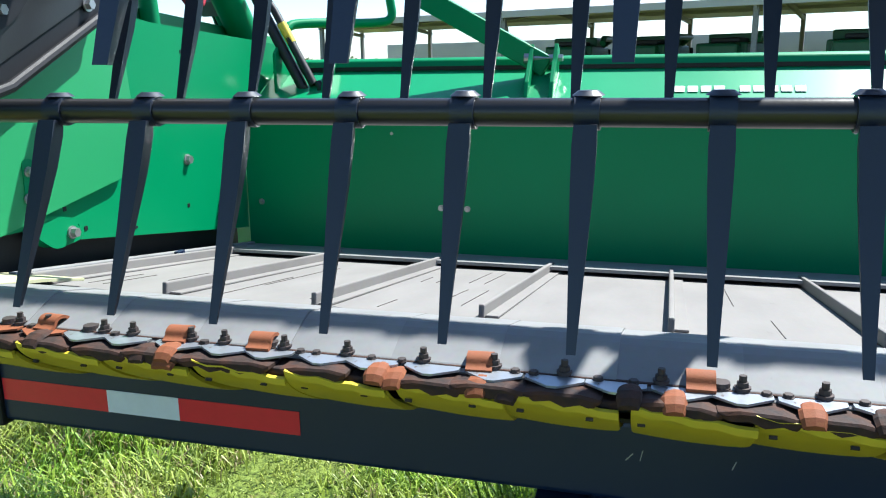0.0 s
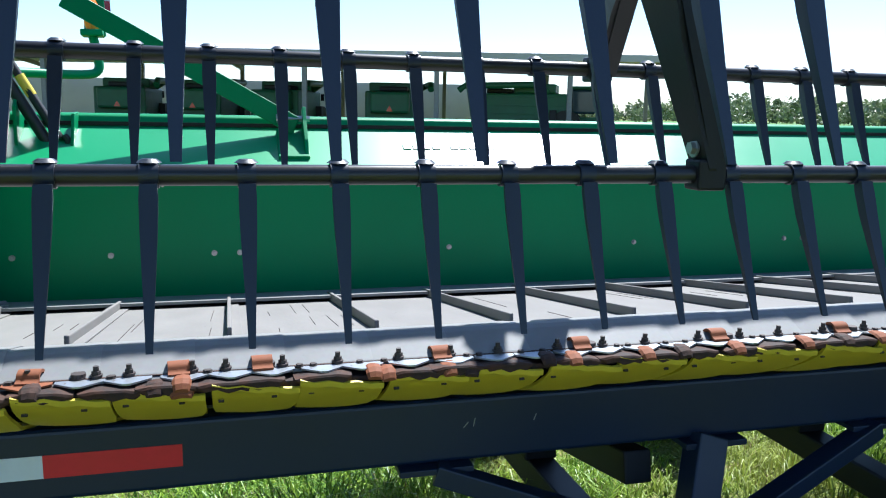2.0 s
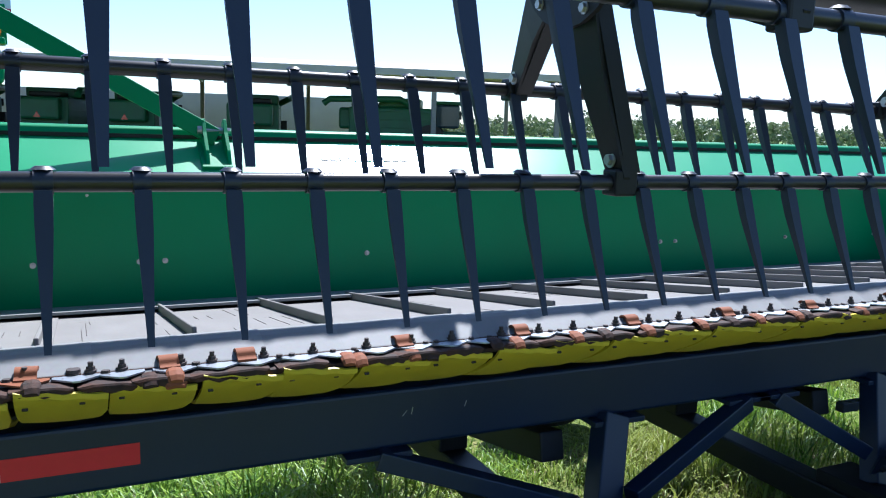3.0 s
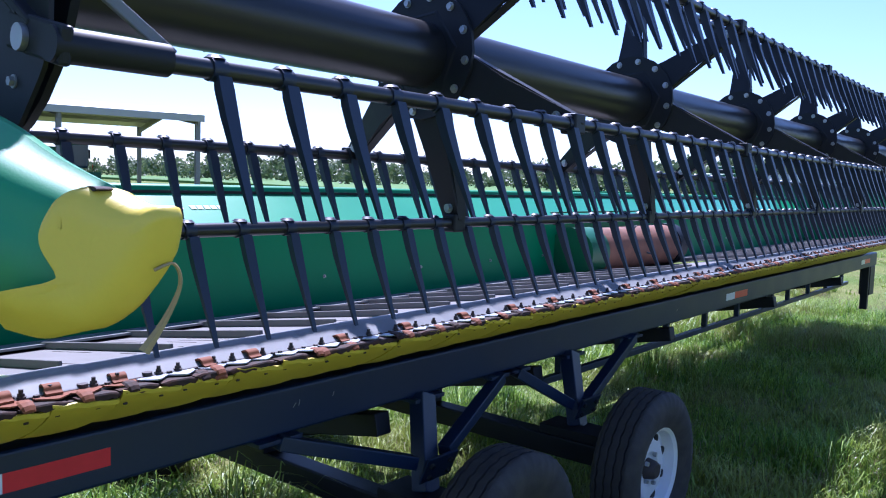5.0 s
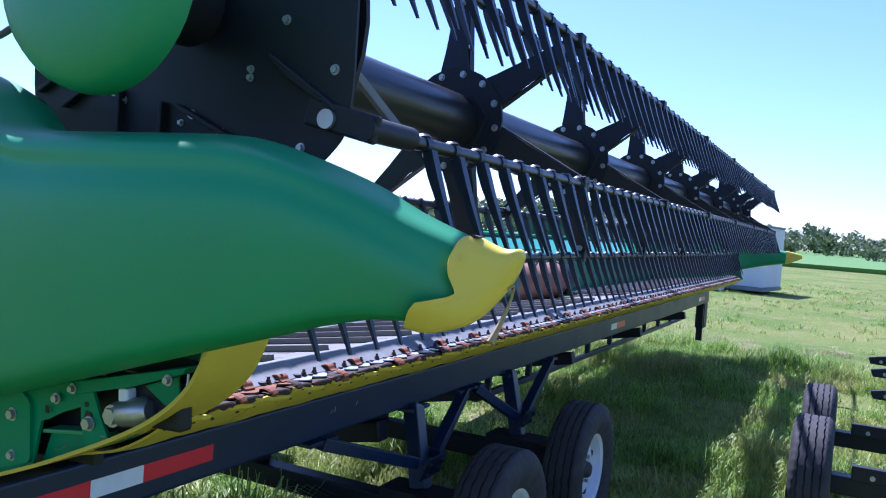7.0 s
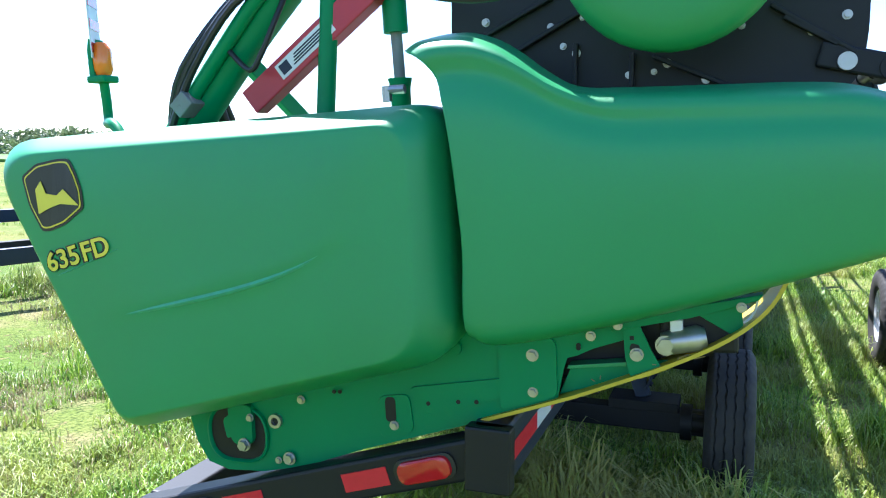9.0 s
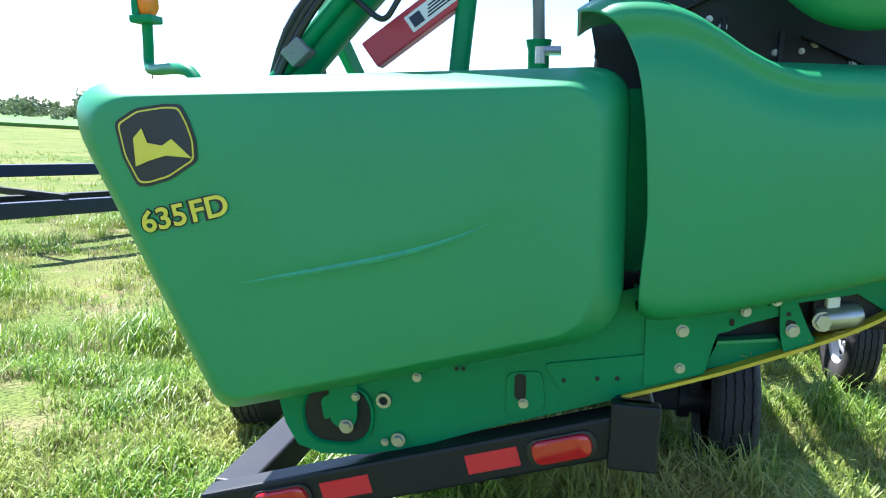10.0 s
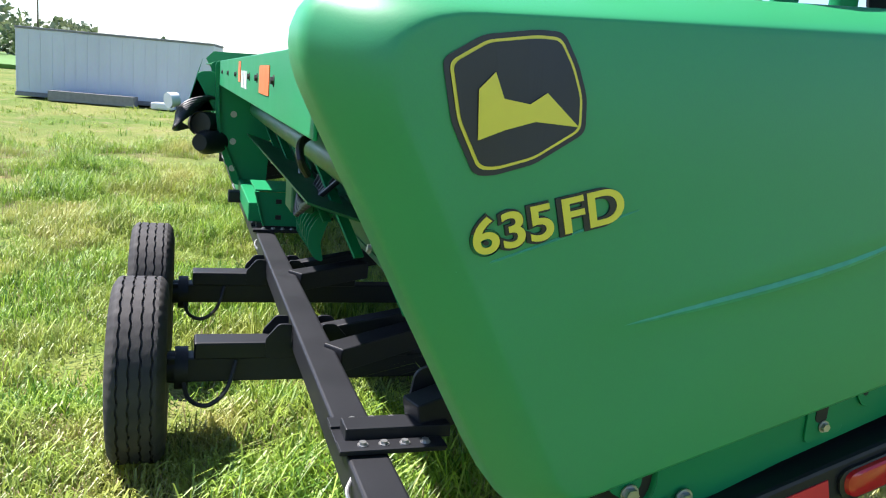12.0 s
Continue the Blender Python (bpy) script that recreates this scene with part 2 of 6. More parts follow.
def ground_material():
    m = bpy.data.materials.new("grassy_ground")
    m.use_nodes = True
    n, l = m.node_tree.nodes, m.node_tree.links
    b = n["Principled BSDF"]
    b.inputs["Roughness"].default_value = 0.95
    b.inputs["Specular IOR Level"].default_value = 0.15
    tc = n.new("ShaderNodeTexCoord")
    col = None
    for scale, lo, hi, at in ((0.35, (0.11, 0.17, 0.028), (0.21, 0.22, 0.06), (0.4, 0.62)), (1.6, None, (0.27, 0.22, 0.11), (0.56, 0.72)), (7.0, None, (0.26, 0.17, 0.1), (0.62, 0.72)), (40.0, None, (0.06, 0.09, 0.018), (0.5, 0.65))):
        t = n.new("ShaderNodeTexNoise")
        t.inputs["Scale"].default_value, t.inputs["Detail"].default_value = scale, 6
        l.new(tc.outputs["Object"], t.inputs["Vector"])
        r = n.new("ShaderNodeValToRGB")
        r.color_ramp.elements[0].position, r.color_ramp.elements[1].position = at
        l.new(t.outputs["Fac"], r.inputs[0])
        mx = n.new("ShaderNodeMix")
        mx.data_type = "RGBA"
        l.new(r.outputs[0], mx.inputs["Factor"])
        if col is None:
            mx.inputs["A"].default_value = (*lo, 1)
        else:
            l.new(col, mx.inputs["A"])
        mx.inputs["B"].default_value = (*hi, 1)
        col = mx.outputs["Result"]
    l.new(col, b.inputs["Base Color"])
    t = n.new("ShaderNodeTexNoise")
    t.inputs["Scale"].default_value, t.inputs["Detail"].default_value = 30, 6
    l.new(tc.outputs["Object"], t.inputs["Vector"])
    bp = n.new("ShaderNodeBump")
    bp.inputs["Strength"].default_value, bp.inputs["Distance"].default_value = 0.9, 0.05
    l.new(t.outputs["Fac"], bp.inputs["Height"])
    l.new(bp.outputs[0], b.inputs["Normal"])
    return m


def ground_height(x, y):
    return 0.05 * noise.noise(Vector((x * 0.35, y * 0.35, 0))) + 0.02 * noise.noise(Vector((x * 1.7, y * 1.7, 3))) - 0.02


def build_ground():
    bm = bmesh.new()
    edges = [-3000, -600, -120, -40, -20] + [-12 + 0.5 * i for i in range(73)] + [30, 45, 80, 200, 700, 3000]
    grid = {}
    for i, x in enumerate(edges):
        for j, y in enumerate(edges):
            near = abs(x) < 40 and abs(y) < 40
            grid[i, j] = bm.verts.new((x, y, ground_height(x, y) if near else -0.02))
    for i in range(len(edges) - 1):
        for j in range(len(edges) - 1):
            bm.faces.new((grid[i, j], grid[i + 1, j], grid[i + 1, j + 1], grid[i, j + 1]))
    ob = part("ground", bm, ground_material(), None, "", True, 180)
    tagged(ob, "rough mown grass with bare tan patches", "ground", "", "structure")
    field = material("crop_rows", (0.1, 0.22, 0.03), 0.9, amount=0.5, scale=0.05, fine=1.5, bump=0, stretch=(1, 0.2, 1))
    bm = bmesh.new()
    vs = [bm.verts.new(p) for p in ((75, -120, 0.02), (420, -300, 0.02), (420, 420, 0.02), (75, 190, 0.02))]
    bm.faces.new(vs)
    r = bmesh.ops.extrude_face_region(bm, geom=list(bm.faces))
    bmesh.ops.translate(bm, vec=(0, 0, 0.35), verts=[v for v in r["geom"] if isinstance(v, bmesh.types.BMVert)])
    tagged(part("crop_field", bm, field), "low bright green crop field in the distance", "field", "", "stuff")


def leaf_material(name, a, b, patch_tone=None):
    m = bpy.data.materials.new(name)
    m.use_nodes = True
    n, l = m.node_tree.nodes, m.node_tree.links
    p = n["Principled BSDF"]
    p.inputs["Roughness"].default_value = 0.45
    p.inputs["Specular IOR Level"].default_value = 0.45
    g = n.new("ShaderNodeNewGeometry")
    r = n.new("ShaderNodeValToRGB")
    e = r.color_ramp.elements
    e[0].color, e[1].color = (*a, 1), (*b, 1)
    l.new(g.outputs["Random Per Island"], r.inputs[0])
    tone = r.outputs[0]
    if patch_tone:
        tc = n.new("ShaderNodeTexCoord")
        t = n.new("ShaderNodeTexNoise")
        t.inputs["Scale"].default_value, t.inputs["Detail"].default_value = 0.9, 4
        l.new(tc.outputs["Object"], t.inputs["Vector"])
        k = n.new("ShaderNodeValToRGB")
        k.color_ramp.elements[0].position, k.color_ramp.elements[1].position = 0.44, 0.7
        l.new(t.outputs["Fac"], k.inputs[0])
        x = n.new("ShaderNodeMix")
        x.data_type = "RGBA"
        l.new(k.outputs[0], x.inputs["Factor"])
        l.new(tone, x.inputs["A"])
        x.inputs["B"].default_value = (*patch_tone, 1)
        tone = x.outputs["Result"]
    l.new(tone, p.inputs["Base Color"])
    tr = n.new("ShaderNodeBsdfTranslucent")
    l.new(tone, tr.inputs["Color"])
    mx = n.new("ShaderNodeMixShader")
    mx.inputs[0].default_value = 0.28
    l.new(p.outputs[0], mx.inputs[1])
    l.new(tr.outputs[0], mx.inputs[2])
    l.new(mx.outputs[0], n["Material Output"].inputs["Surface"])
    return m


def mesh_object(name, verts, faces, mat):
    me = bpy.data.meshes.new(name)
    me.from_pydata(verts, [], faces)
    me.materials.append(mat)
    return new(name, me)


def build_grass():
    rng = np.random.default_rng(4)

    def field(name, n, x0, x1, y0, y1, h0, h1, mat, label, clump, wide=0.0045):
        """Clumps of blades that arch over; they thin out where the ground shows."""
        verts, faces = [], []
        k = 0
        while k < n:
            cx, cy = rng.uniform(x0, x1), rng.uniform(y0, y1)
            dens = noise.noise(Vector((cx * 0.8, cy * 0.8, 9))) + 0.6 * noise.noise(Vector((cx * 2.7, cy * 2.7, 5)))
            if dens < clump - 0.35 + 0.3 * rng.random():
                k += 1
                continue
            tall = 0.5 + 1.7 * max(dens, 0) ** 1.3
            lay = rng.uniform(0, 6.283)
            for _ in range(7):
                x, y = cx + rng.normal(0, 0.035), cy + rng.normal(0, 0.035)
                h = rng.uniform(h0, h1) * tall
                a = lay + rng.normal(0, 1.1)
                lean, w = rng.uniform(0.2, 1.25) * h, rng.uniform(0.0015, wide)
                z = ground_height(x, y) - 0.01
                dx, dy = math.cos(a), math.sin(a)
                i = len(verts)
                for f, g, ww in ((0.0, 0.0, 1.0), (0.16, 0.5, 0.95), (0.5, 0.86, 0.7)):
                    px, py, pz, q = x + dx * lean * f, y + dy * lean * f, z + h * g, w * ww
                    verts += [(px - dy * q, py + dx * q, pz), (px + dy * q, py - dx * q, pz)]
                verts.append((x + dx * lean, y + dy * lean, z + h * (1.0 - 0.42 * min(lean / h, 1.0))))
                faces += [(i, i + 1, i + 3, i + 2), (i + 2, i + 3, i + 5, i + 4), (i + 4, i + 5, i + 6)]
                k += 1
        ob = mesh_object(name, verts, faces, mat)
        tagged(ob, label, "grass", "", "stuff")

    green = leaf_material("grass_blade", (0.05, 0.16, 0.012), (0.36, 0.52, 0.055), (0.42, 0.4, 0.11))
    dry = leaf_material("dry_grass_blade", (0.26, 0.2, 0.1), (0.44, 0.37, 0.2), (0.3, 0.24, 0.13))
    field("grass", 130000, 0.2, 12.5, -3.2, 3.2, 0.08, 0.26, green, "uncut green grass under and beside the trailer", -0.16)
    field("grass", 75000, 0.5, 16, 1.2, 9, 0.05, 0.24, green, "patchy green grass beside the trailer", 0.3)
    field("dry_grass", 60000, -0.2, 14, -3.5, 8, 0.04, 0.16, dry, "dry straw-coloured grass between the green", -0.02, 0.003)
    field("grass", 62000, -2.0, 3.0, -0.8, 3.6, 0.08, 0.27, green, "green grass round the trailer end", 0.0, 0.0055)
    field("dry_grass", 34000, -2.5, 2.8, -0.5, 4.5, 0.04, 0.2, dry, "straw-coloured grass round the trailer end", -0.1, 0.003)
    field("short_grass", 60000, -1.5, 6.5, -1.2, 2.8, 0.03, 0.1, green, "short green grass between the taller tufts", -2.0)
    field("far_grass", 34000, 10, 40, -7, 22, 0.04, 0.16, green, "grass of the field beyond the trailer", 0.2, 0.008)


def build_trees():
    rng = np.random.default_rng(8)
    # leaf colours are lightened to carry the haze of distance
    mat = leaf_material("hazy_leaf", (0.09, 0.13, 0.06), (0.19, 0.23, 0.11))
    verts, faces = [], []
    for k in range(460):
        az = radians(-34 + 164 * (k + rng.uniform(-0.8, 0.8)) / 460)
        d = rng.uniform(230, 300)
        if k % 7 == 0:
            d = rng.uniform(150, 210)
        x, y = d * math.cos(az), d * math.sin(az)
        h = d * rng.uniform(0.018, 0.036) * (1 + 0.3 * math.sin(az * 9)) * (1.1 if az < 0.2 else 1.55 if az < 0.6 else 0.85)
        lobes = [(rng.normal(0, 0.34) * h, rng.normal(0, 0.34) * h, h * rng.uniform(0.22, 0.74), h * rng.uniform(0.16, 0.3)) for _ in range(9)]
        lobes.append((0.0, 0.0, h * 0.4, h * 0.34))
        for _ in range(430):
            lx, ly, lz, lr = lobes[rng.integers(0, 10)]
            u = rng.normal(0, 1, 3)
            u /= np.linalg.norm(u)
            p = np.array((x + lx, y + ly, lz)) + u * lr * rng.uniform(0.55, 1.0)
            p[2] = max(p[2], 0.2)
            q = h * rng.uniform(0.026, 0.052)
            a, b = rng.normal(0, 1, 3), rng.normal(0, 1, 3)
            i = len(verts)
            verts += [tuple(p + a * q), tuple(p + b * q), tuple(p - a * q), tuple(p - b * q)]
            faces.append((i, i + 1, i + 2, i + 3))
    tagged(mesh_object("far_woods", verts, faces, mat), "hazy green tree line along the horizon", "woods", "", "stuff")


# ---- wheels and trailer ----


def wheel_meshes(radius, width, rim_r):
    """Tyre with grooves and shoulder blocks, and a pressed white rim, axle along y, outer side at -y."""
    bm = bmesh.new()
    n = 132
    w = width / 2
    prof = [(rim_r - 0.005, -w * 0.72), (rim_r + 0.02, -w * 0.86), ((rim_r + radius) / 2, -w), (radius - 0.03, -w * 0.94), (radius - 0.008, -w * 0.8)]
    for c in (-0.54, -0.18, 0.18, 0.54):
        prof += [(radius, w * (c - 0.15)), (radius, w * (c - 0.04)), (radius - 0.01, w * (c - 0.035)), (radius - 0.01, w * (c + 0.035)), (radius, w * (c + 0.04)), (radius, w * (c + 0.15))]
    prof += [(radius - 0.008, w * 0.8), (radius - 0.03, w * 0.94), ((rim_r + radius) / 2, w), (rim_r + 0.02, w * 0.86), (rim_r - 0.005, w * 0.72)]
    rings = []
    for k in range(n):
        a = 2 * math.pi * k / n
        rings.append([])
        for i, (r, y) in enumerate(prof):
            cut = 0.0
            if r > radius - 0.002:
                rib = int((y / w + 0.8) / 0.36)
                cut = 0.002 if (k + rib) % 3 == 0 else 0.0
            elif r > radius - 0.04 and k % 3 == 0:
                cut = 0.006
            rings[-1].append(bm.verts.new(((r - cut) * math.cos(a), y + 0.002 * (1 if k % 4 < 2 else -1) * (0.1 * w < abs(y) < w * 0.62), (r - cut) * math.sin(a))))
    for k in range(n):
        a, b = rings[k], rings[(k + 1) % n]
        for i in range(len(prof) - 1):
            bm.faces.new((a[i], a[i + 1], b[i + 1], b[i]))
    tyre = bm
    bm = bmesh.new()
    prof = [(rim_r + 0.012, -w * 0.8), (rim_r, -w * 0.74), (rim_r - 0.02, -w * 0.6), (rim_r - 0.03, -w * 0.15), (rim_r * 0.8, -w * 0.1), (rim_r * 0.62, -w * 0.3), (rim_r * 0.4, -w * 0.28), (rim_r * 0.3, -w * 0.12), (0.001, -w * 0.12)]
    m = 32
    rings = [[bm.verts.new((r * math.cos(2 * math.pi * k / m), y, r * math.sin(2 * math.pi * k / m))) for r, y in prof] for k in range(m)]
    for k in range(m):
        a, b = rings[k], rings[(k + 1) % m]
        for i in range(len(prof) - 1):
            bm.faces.new((a[i], a[i + 1], b[i + 1], b[i]))
    bmesh.ops.remove_doubles(bm, verts=bm.verts, dist=0.002)
    rim = bm
    hub = sweep([(0, -w * 0.62, 0), (0, -w * 0.5, 0), (0, -w * 0.12, 0)], [0.032, 0.042, 0.05], 16)
    holes = sweep([(rim_r * 0.7, -w * 0.27, 0), (rim_r * 0.7, -w * 0.17, 0)], rim_r * 0.095, 12)
    nuts = hexbolt((0.07, -w * 0.3, 0), (0, -1, 0), 0.011, 0.016)
    return tyre, rim, hub, holes, nuts


def mesh_of(name, bm, mat, smooth=True):
    me = bpy.data.meshes.new(name)
    bmesh.ops.recalc_face_normals(bm, faces=bm.faces)
    bm.to_mesh(me)
    bm.free()
    me.materials.append(mat)
    if smooth:
        me.shade_smooth()
        me.set_sharp_from_angle(angle=radians(35))
    return me


ty, ri, hu, ho, nu = wheel_meshes(0.36, 0.21, 0.205)
WHEEL = [("tyre", mesh_of("tyre", ty, RUBBER)), ("rim", mesh_of("rim", ri, WHITE)), ("hub", mesh_of("hub", hu, DARKBOLT)), ("hand_hole", mesh_of("hand_hole", ho, BLACK)), ("wheel_nut", mesh_of("wheel_nut", nu, ZINC))]


def dress_wheel(tyre, m):
    for name, me in WHEEL[1:3]:
        piece(name, me, tyre, m)
    for k in range(8):
        piece("hand_hole", WHEEL[3][1], tyre, m @ Matrix.Rotation(2 * math.pi * (k + 0.5) / 8, 4, "Y"))
    for k in range(5):
        piece("wheel_nut", WHEEL[4][1], tyre, m @ Matrix.Rotation(2 * math.pi * k / 5, 4, "Y"))


def add_wheel(parent, at, flip=False):
    m = pose(*at, 0, 0, 180 if flip else 0)
    tyre = piece("wheel", WHEEL[0][1], parent, m, "worn black tyre on a white steel rim")
    dress_wheel(tyre, m)


def add_tape(parent, x0, kinds, face, z0, z1, lens=(0.279, 0.178)):
    x = x0
    for k in kinds:
        n = lens[0] if k == "r" else lens[1]
        part("tape", box(x, x + n, face - 0.0015, face, z0, z1, 0), REDTAPE if k == "r" else WHITETAPE, parent, "red reflective tape" if k == "r" else "white reflective tape")
        x += n


GUSSETBOLT = mesh_of("gusset_bolt", hexbolt((0, 0, 0), (0, -1, 0), 0.012, 0.012), BLACK)


def build_trailer():
    t = thing("header_trailer", (5.5, 0.6, 0), "black steel header transport trailer with red and white reflective tape", "trailer")
    X1 = 11.25
    beam = part("front_beam", box(0.5, X1, 0.0, 0.1, 0.775, 0.935, 0.012, 3), BEAM, t, "dark box-section front beam")
    part("rear_beam", box(0.6, X1, 1.09, 1.205, 0.44, 0.55, 0.01, 3), BLACK, t, "long box-section rear beam")
    add_tape(t, 0.543, "rwr", 0.0, 0.829, 0.88)
    add_tape(t, 6.0, "wr", 0.0, 0.829, 0.88)
    add_tape(t, 10.4, "wr", 0.0, 0.829, 0.88)
    # scratches on the beam
    for x, z, dx, dz in ((1.92, 0.86, 0.012, 0.014), (1.945, 0.862, 0.004, 0.02), (2.1, 0.865, 0.006, 0.016), (5.1, 0.85, 0.02, 0.01)):
        part("scratch", bar((x, -0.001, z), (x + dx, -0.001, z + dz), 0.002, 0.0016, 0), ROOF, t)
    # sloping end bar with lights
    def zc(y):
        return 0.864 - 0.272 * (y - 0.08)
    SAG["m"] = END_SAG
    end = part("end_bar", bar((0.53, 0.02, zc(0.02)), (0.53, 1.2, zc(1.2)), 0.09, 0.112, 0.01), BLACK, t, "black sloping end bar")
    for y0, y1, kind in ((0.139, 0.298, "l"), (0.325, 0.465, "t"), (0.72, 0.86, "t"), (0.89, 1.05, "l")):
        ym = (y0 + y1) / 2
        m = Matrix.Translation((0.485, ym, zc(ym))) @ Matrix.Rotation(math.atan(-0.272), 4, "X")
        bm = bmesh.new()
        if kind == "t":
            add_box(bm, -0.0025, 0, -(y1 - y0) / 2, (y1 - y0) / 2, -0.026, 0.026)
            bm.transform(m)
            part("tape", bm, REDTAPE, end, "red reflective tape")
        else:
            o = rounded([(-0.08, -0.032), (0.08, -0.032), (0.08, 0.032), (-0.08, 0.032)], 0.031, 6)
            bm.free()
            rings = [[(x, p.x * f, p.y * f) for p in o] for x, f in ((0.0, 1.12), (-0.008, 1.12), (-0.009, 1.0))]
            bm = loft(rings)
            bm.transform(m)
            part("gasket", bm, HOSE, end)
            rings = [[(x, p.x * f, p.y * f) for p in o] for x, f in ((-0.009, 0.98), (-0.018, 0.94), (-0.022, 0.8))]
            bm = loft(rings)
            bm.transform(m)
            part("marker_light", bm, REDLENS, end, "oval red marker light", True)
    SAG["m"] = None
    part("corner_post", box(0.488, 0.54, -0.012, 0.108, 0.765, 0.935, 0.006), BLACK, t, "square black corner cap")
    # rest clamps on the rear beam: two angle flanges with bolts, a saddle and a rest arm towards the header
    bolt = mesh_of("clamp_bolt", hexbolt((0, 0, 0), (0, 0, 1), 0.011, 0.01, 0.015), ZINC)
    for x in (1.31, 4.35, 6.9, 9.4):
        saddle = part("clamp_plate", box(x - 0.1, x + 0.1, 0.93, 1.225, 0.551, 0.562, 0.002), BLACK, t)
        for dx in (-0.078, 0.078):
            part("clamp_flange", box(x + dx - 0.032, x + dx + 0.032, 0.93, 1.225, 0.562, 0.57, 0.002), BLACK, saddle)
            for i in range(4):
                piece("clamp_bolt", bolt, saddle, Matrix.Translation((x + dx, 0.985 + 0.058 * i, 0.57)))
        part("clamp_web", box(x - 0.04, x + 0.04, 0.9, 1.2, 0.562, 0.6, 0.004), BLACK, saddle)
        part("rest_arm", bar((x + 0.02, 1.0, 0.6), (x + 0.1, 0.72, 0.66), 0.09, 0.1, 0.006), BLACK, t)
        part("rest_cup", prism(rounded([(0.99, 0.56), (0.86, 0.56), (0.86, 0.7), (0.9, 0.73), (0.97, 0.7)], 0.02), x + 0.11, x + 0.125, 0.003), BLACK, t)
        part("pin_handle", sweep(curve_pts([(x - 0.16, 1.2, 0.52), (x - 0.2, 1.22, 0.5), (x - 0.24, 1.2, 0.47), (x - 0.25, 1.16, 0.46)], 4), 0.006, 8), ZINC, t, "bent zinc pin", True)
    # axles, wheels, slanting posts and braces
    for x in (2.43, 3.56):
        part("axle", box(x - 0.05, x + 0.05, -0.42, 1.68, 0.31, 0.41, 0.008), BLACK, t)
        part("axle_sleeve", box(x - 0.06, x + 0.06, 0.72, 1.58, 0.405, 0.475, 0.008), BLACK, t)
        for y in (-0.36, 1.6):
            part("spindle", sweep([(x, y, 0.355), (x, y - 0.1 if y < 0 else y + 0.12, 0.355)], 0.06, 16), BLACK, t, "", True)
            part("hub_drum", sweep([(x, y, 0.355), (x, y + 0.05, 0.355)], 0.085, 18), BLACK, t, "", True)
        part("brake_hose", sweep(curve_pts([(x - 0.06, 1.42, 0.4), (x - 0.12, 1.46, 0.3), (x - 0.14, 1.53, 0.25), (x - 0.1, 1.6, 0.27), (x - 0.05, 1.62, 0.36)]), 0.009, 8), HOSE, t, "", True)
        for dx in (-0.065, 0.053):
            for ear in ([(1.31, 0.41), (1.208, 0.41), (1.208, 0.55), (1.26, 0.55), (1.31, 0.49)], [(1.087, 0.41), (0.98, 0.41), (0.98, 0.49), (1.035, 0.55), (1.087, 0.55)]):
                part("axle_bracket", prism(rounded(ear, 0.012), x + dx, x + dx + 0.012, 0.002), BLACK, t)
        part("axle_strut", bar((x - 0.38, 1.1, 0.52), (x - 0.1, 0.7, 0.52), 0.1, 0.09, 0.006), BLACK, t)
        add_wheel(t, (x, -0.525, 0.355))
        add_wheel(t, (x, 1.78, 0.355), True)
    for x in (2.52, 3.68):
        part("post", bar((x + 0.07, 0.0, 0.78), (x - 0.05, -0.135, 0.44), 0.09, 0.07, 0.005, (0, 1, 0)), BEAM, t)
        part("post_cap", box(x - 0.01, x + 0.17, -0.035, 0.09, 0.759, 0.775, 0.002), BEAM, t)
        m = pose(x - 0.02, -0.168, 0.548, 22, 0, 0)
        plate = part("gusset", box(-0.09, 0.09, -0.006, 0.006, -0.055, 0.055, 0.002), BEAM, t)
        plate.matrix_basis = m
        ORIGIN[plate.name] = m
        for u, v in ((-0.06, 0.025), (0.05, 0.025), (0.06, -0.025), (-0.05, -0.03)):
            piece("gusset_bolt", GUSSETBOLT, plate, m @ Matrix.Translation((u, -0.006, v)))
        part("spring_block", box(x - 0.16, x + 0.02, -0.3, 0.02, 0.41, 0.455, 0.004), BLACK, t)
    for p, q in (((1.85, -0.01, 0.76), (2.4, -0.13, 0.58)), ((3.12, -0.01, 0.76), (2.58, -0.13, 0.58)), ((3.25, -0.01, 0.76), (3.56, -0.13, 0.57)), ((4.46, -0.01, 0.765), (3.7, -0.13, 0.55))):
        part("brace", bar(p, q, 0.055, 0.05, 0.004), BEAM, t)
        part("brace_pad", box(p[0] - 0.09, p[0] + 0.09, -0.03, 0.08, 0.76, 0.775, 0.002), BEAM, t)
    for x in (2.43, 3.56, 5.2, 7.4, 9.8):
        part("cross_member", bar((x, 0.06, 0.68), (x, 1.12, 0.47), 0.08, 0.09, 0.006), BLACK, t)
    # lower rail with short uprights
    part("lower_rail", box(4.0, X1, 0.3, 0.34, 0.5, 0.54, 0.004), BEAM, t)
    for k in range(10):
        x = 4.2 + 0.75 * k
        part("upright", box(x - 0.02, x + 0.02, 0.3, 0.34, 0.54, 0.72, 0.003), BEAM, t)
    part("under_beam", box(1.5, X1, 0.28, 0.38, 0.7, 0.8, 0.006), BLACK, t)
    for y, z1 in ((0.05, 0.8), (1.15, 0.5)):
        part("end_leg", box(10.9, 10.98, y - 0.04, y + 0.04, 0.25, z1, 0.005), BLACK, t)
    part("end_foot", box(10.95, 11.2, 0.0, 0.12, 0.42, 0.775, 0.01), BLACK, t)


build_ground()
build_grass()
build_trees()
build_trailer()

# ---- the header ----
HX0, HX1 = 0.6, 11.05


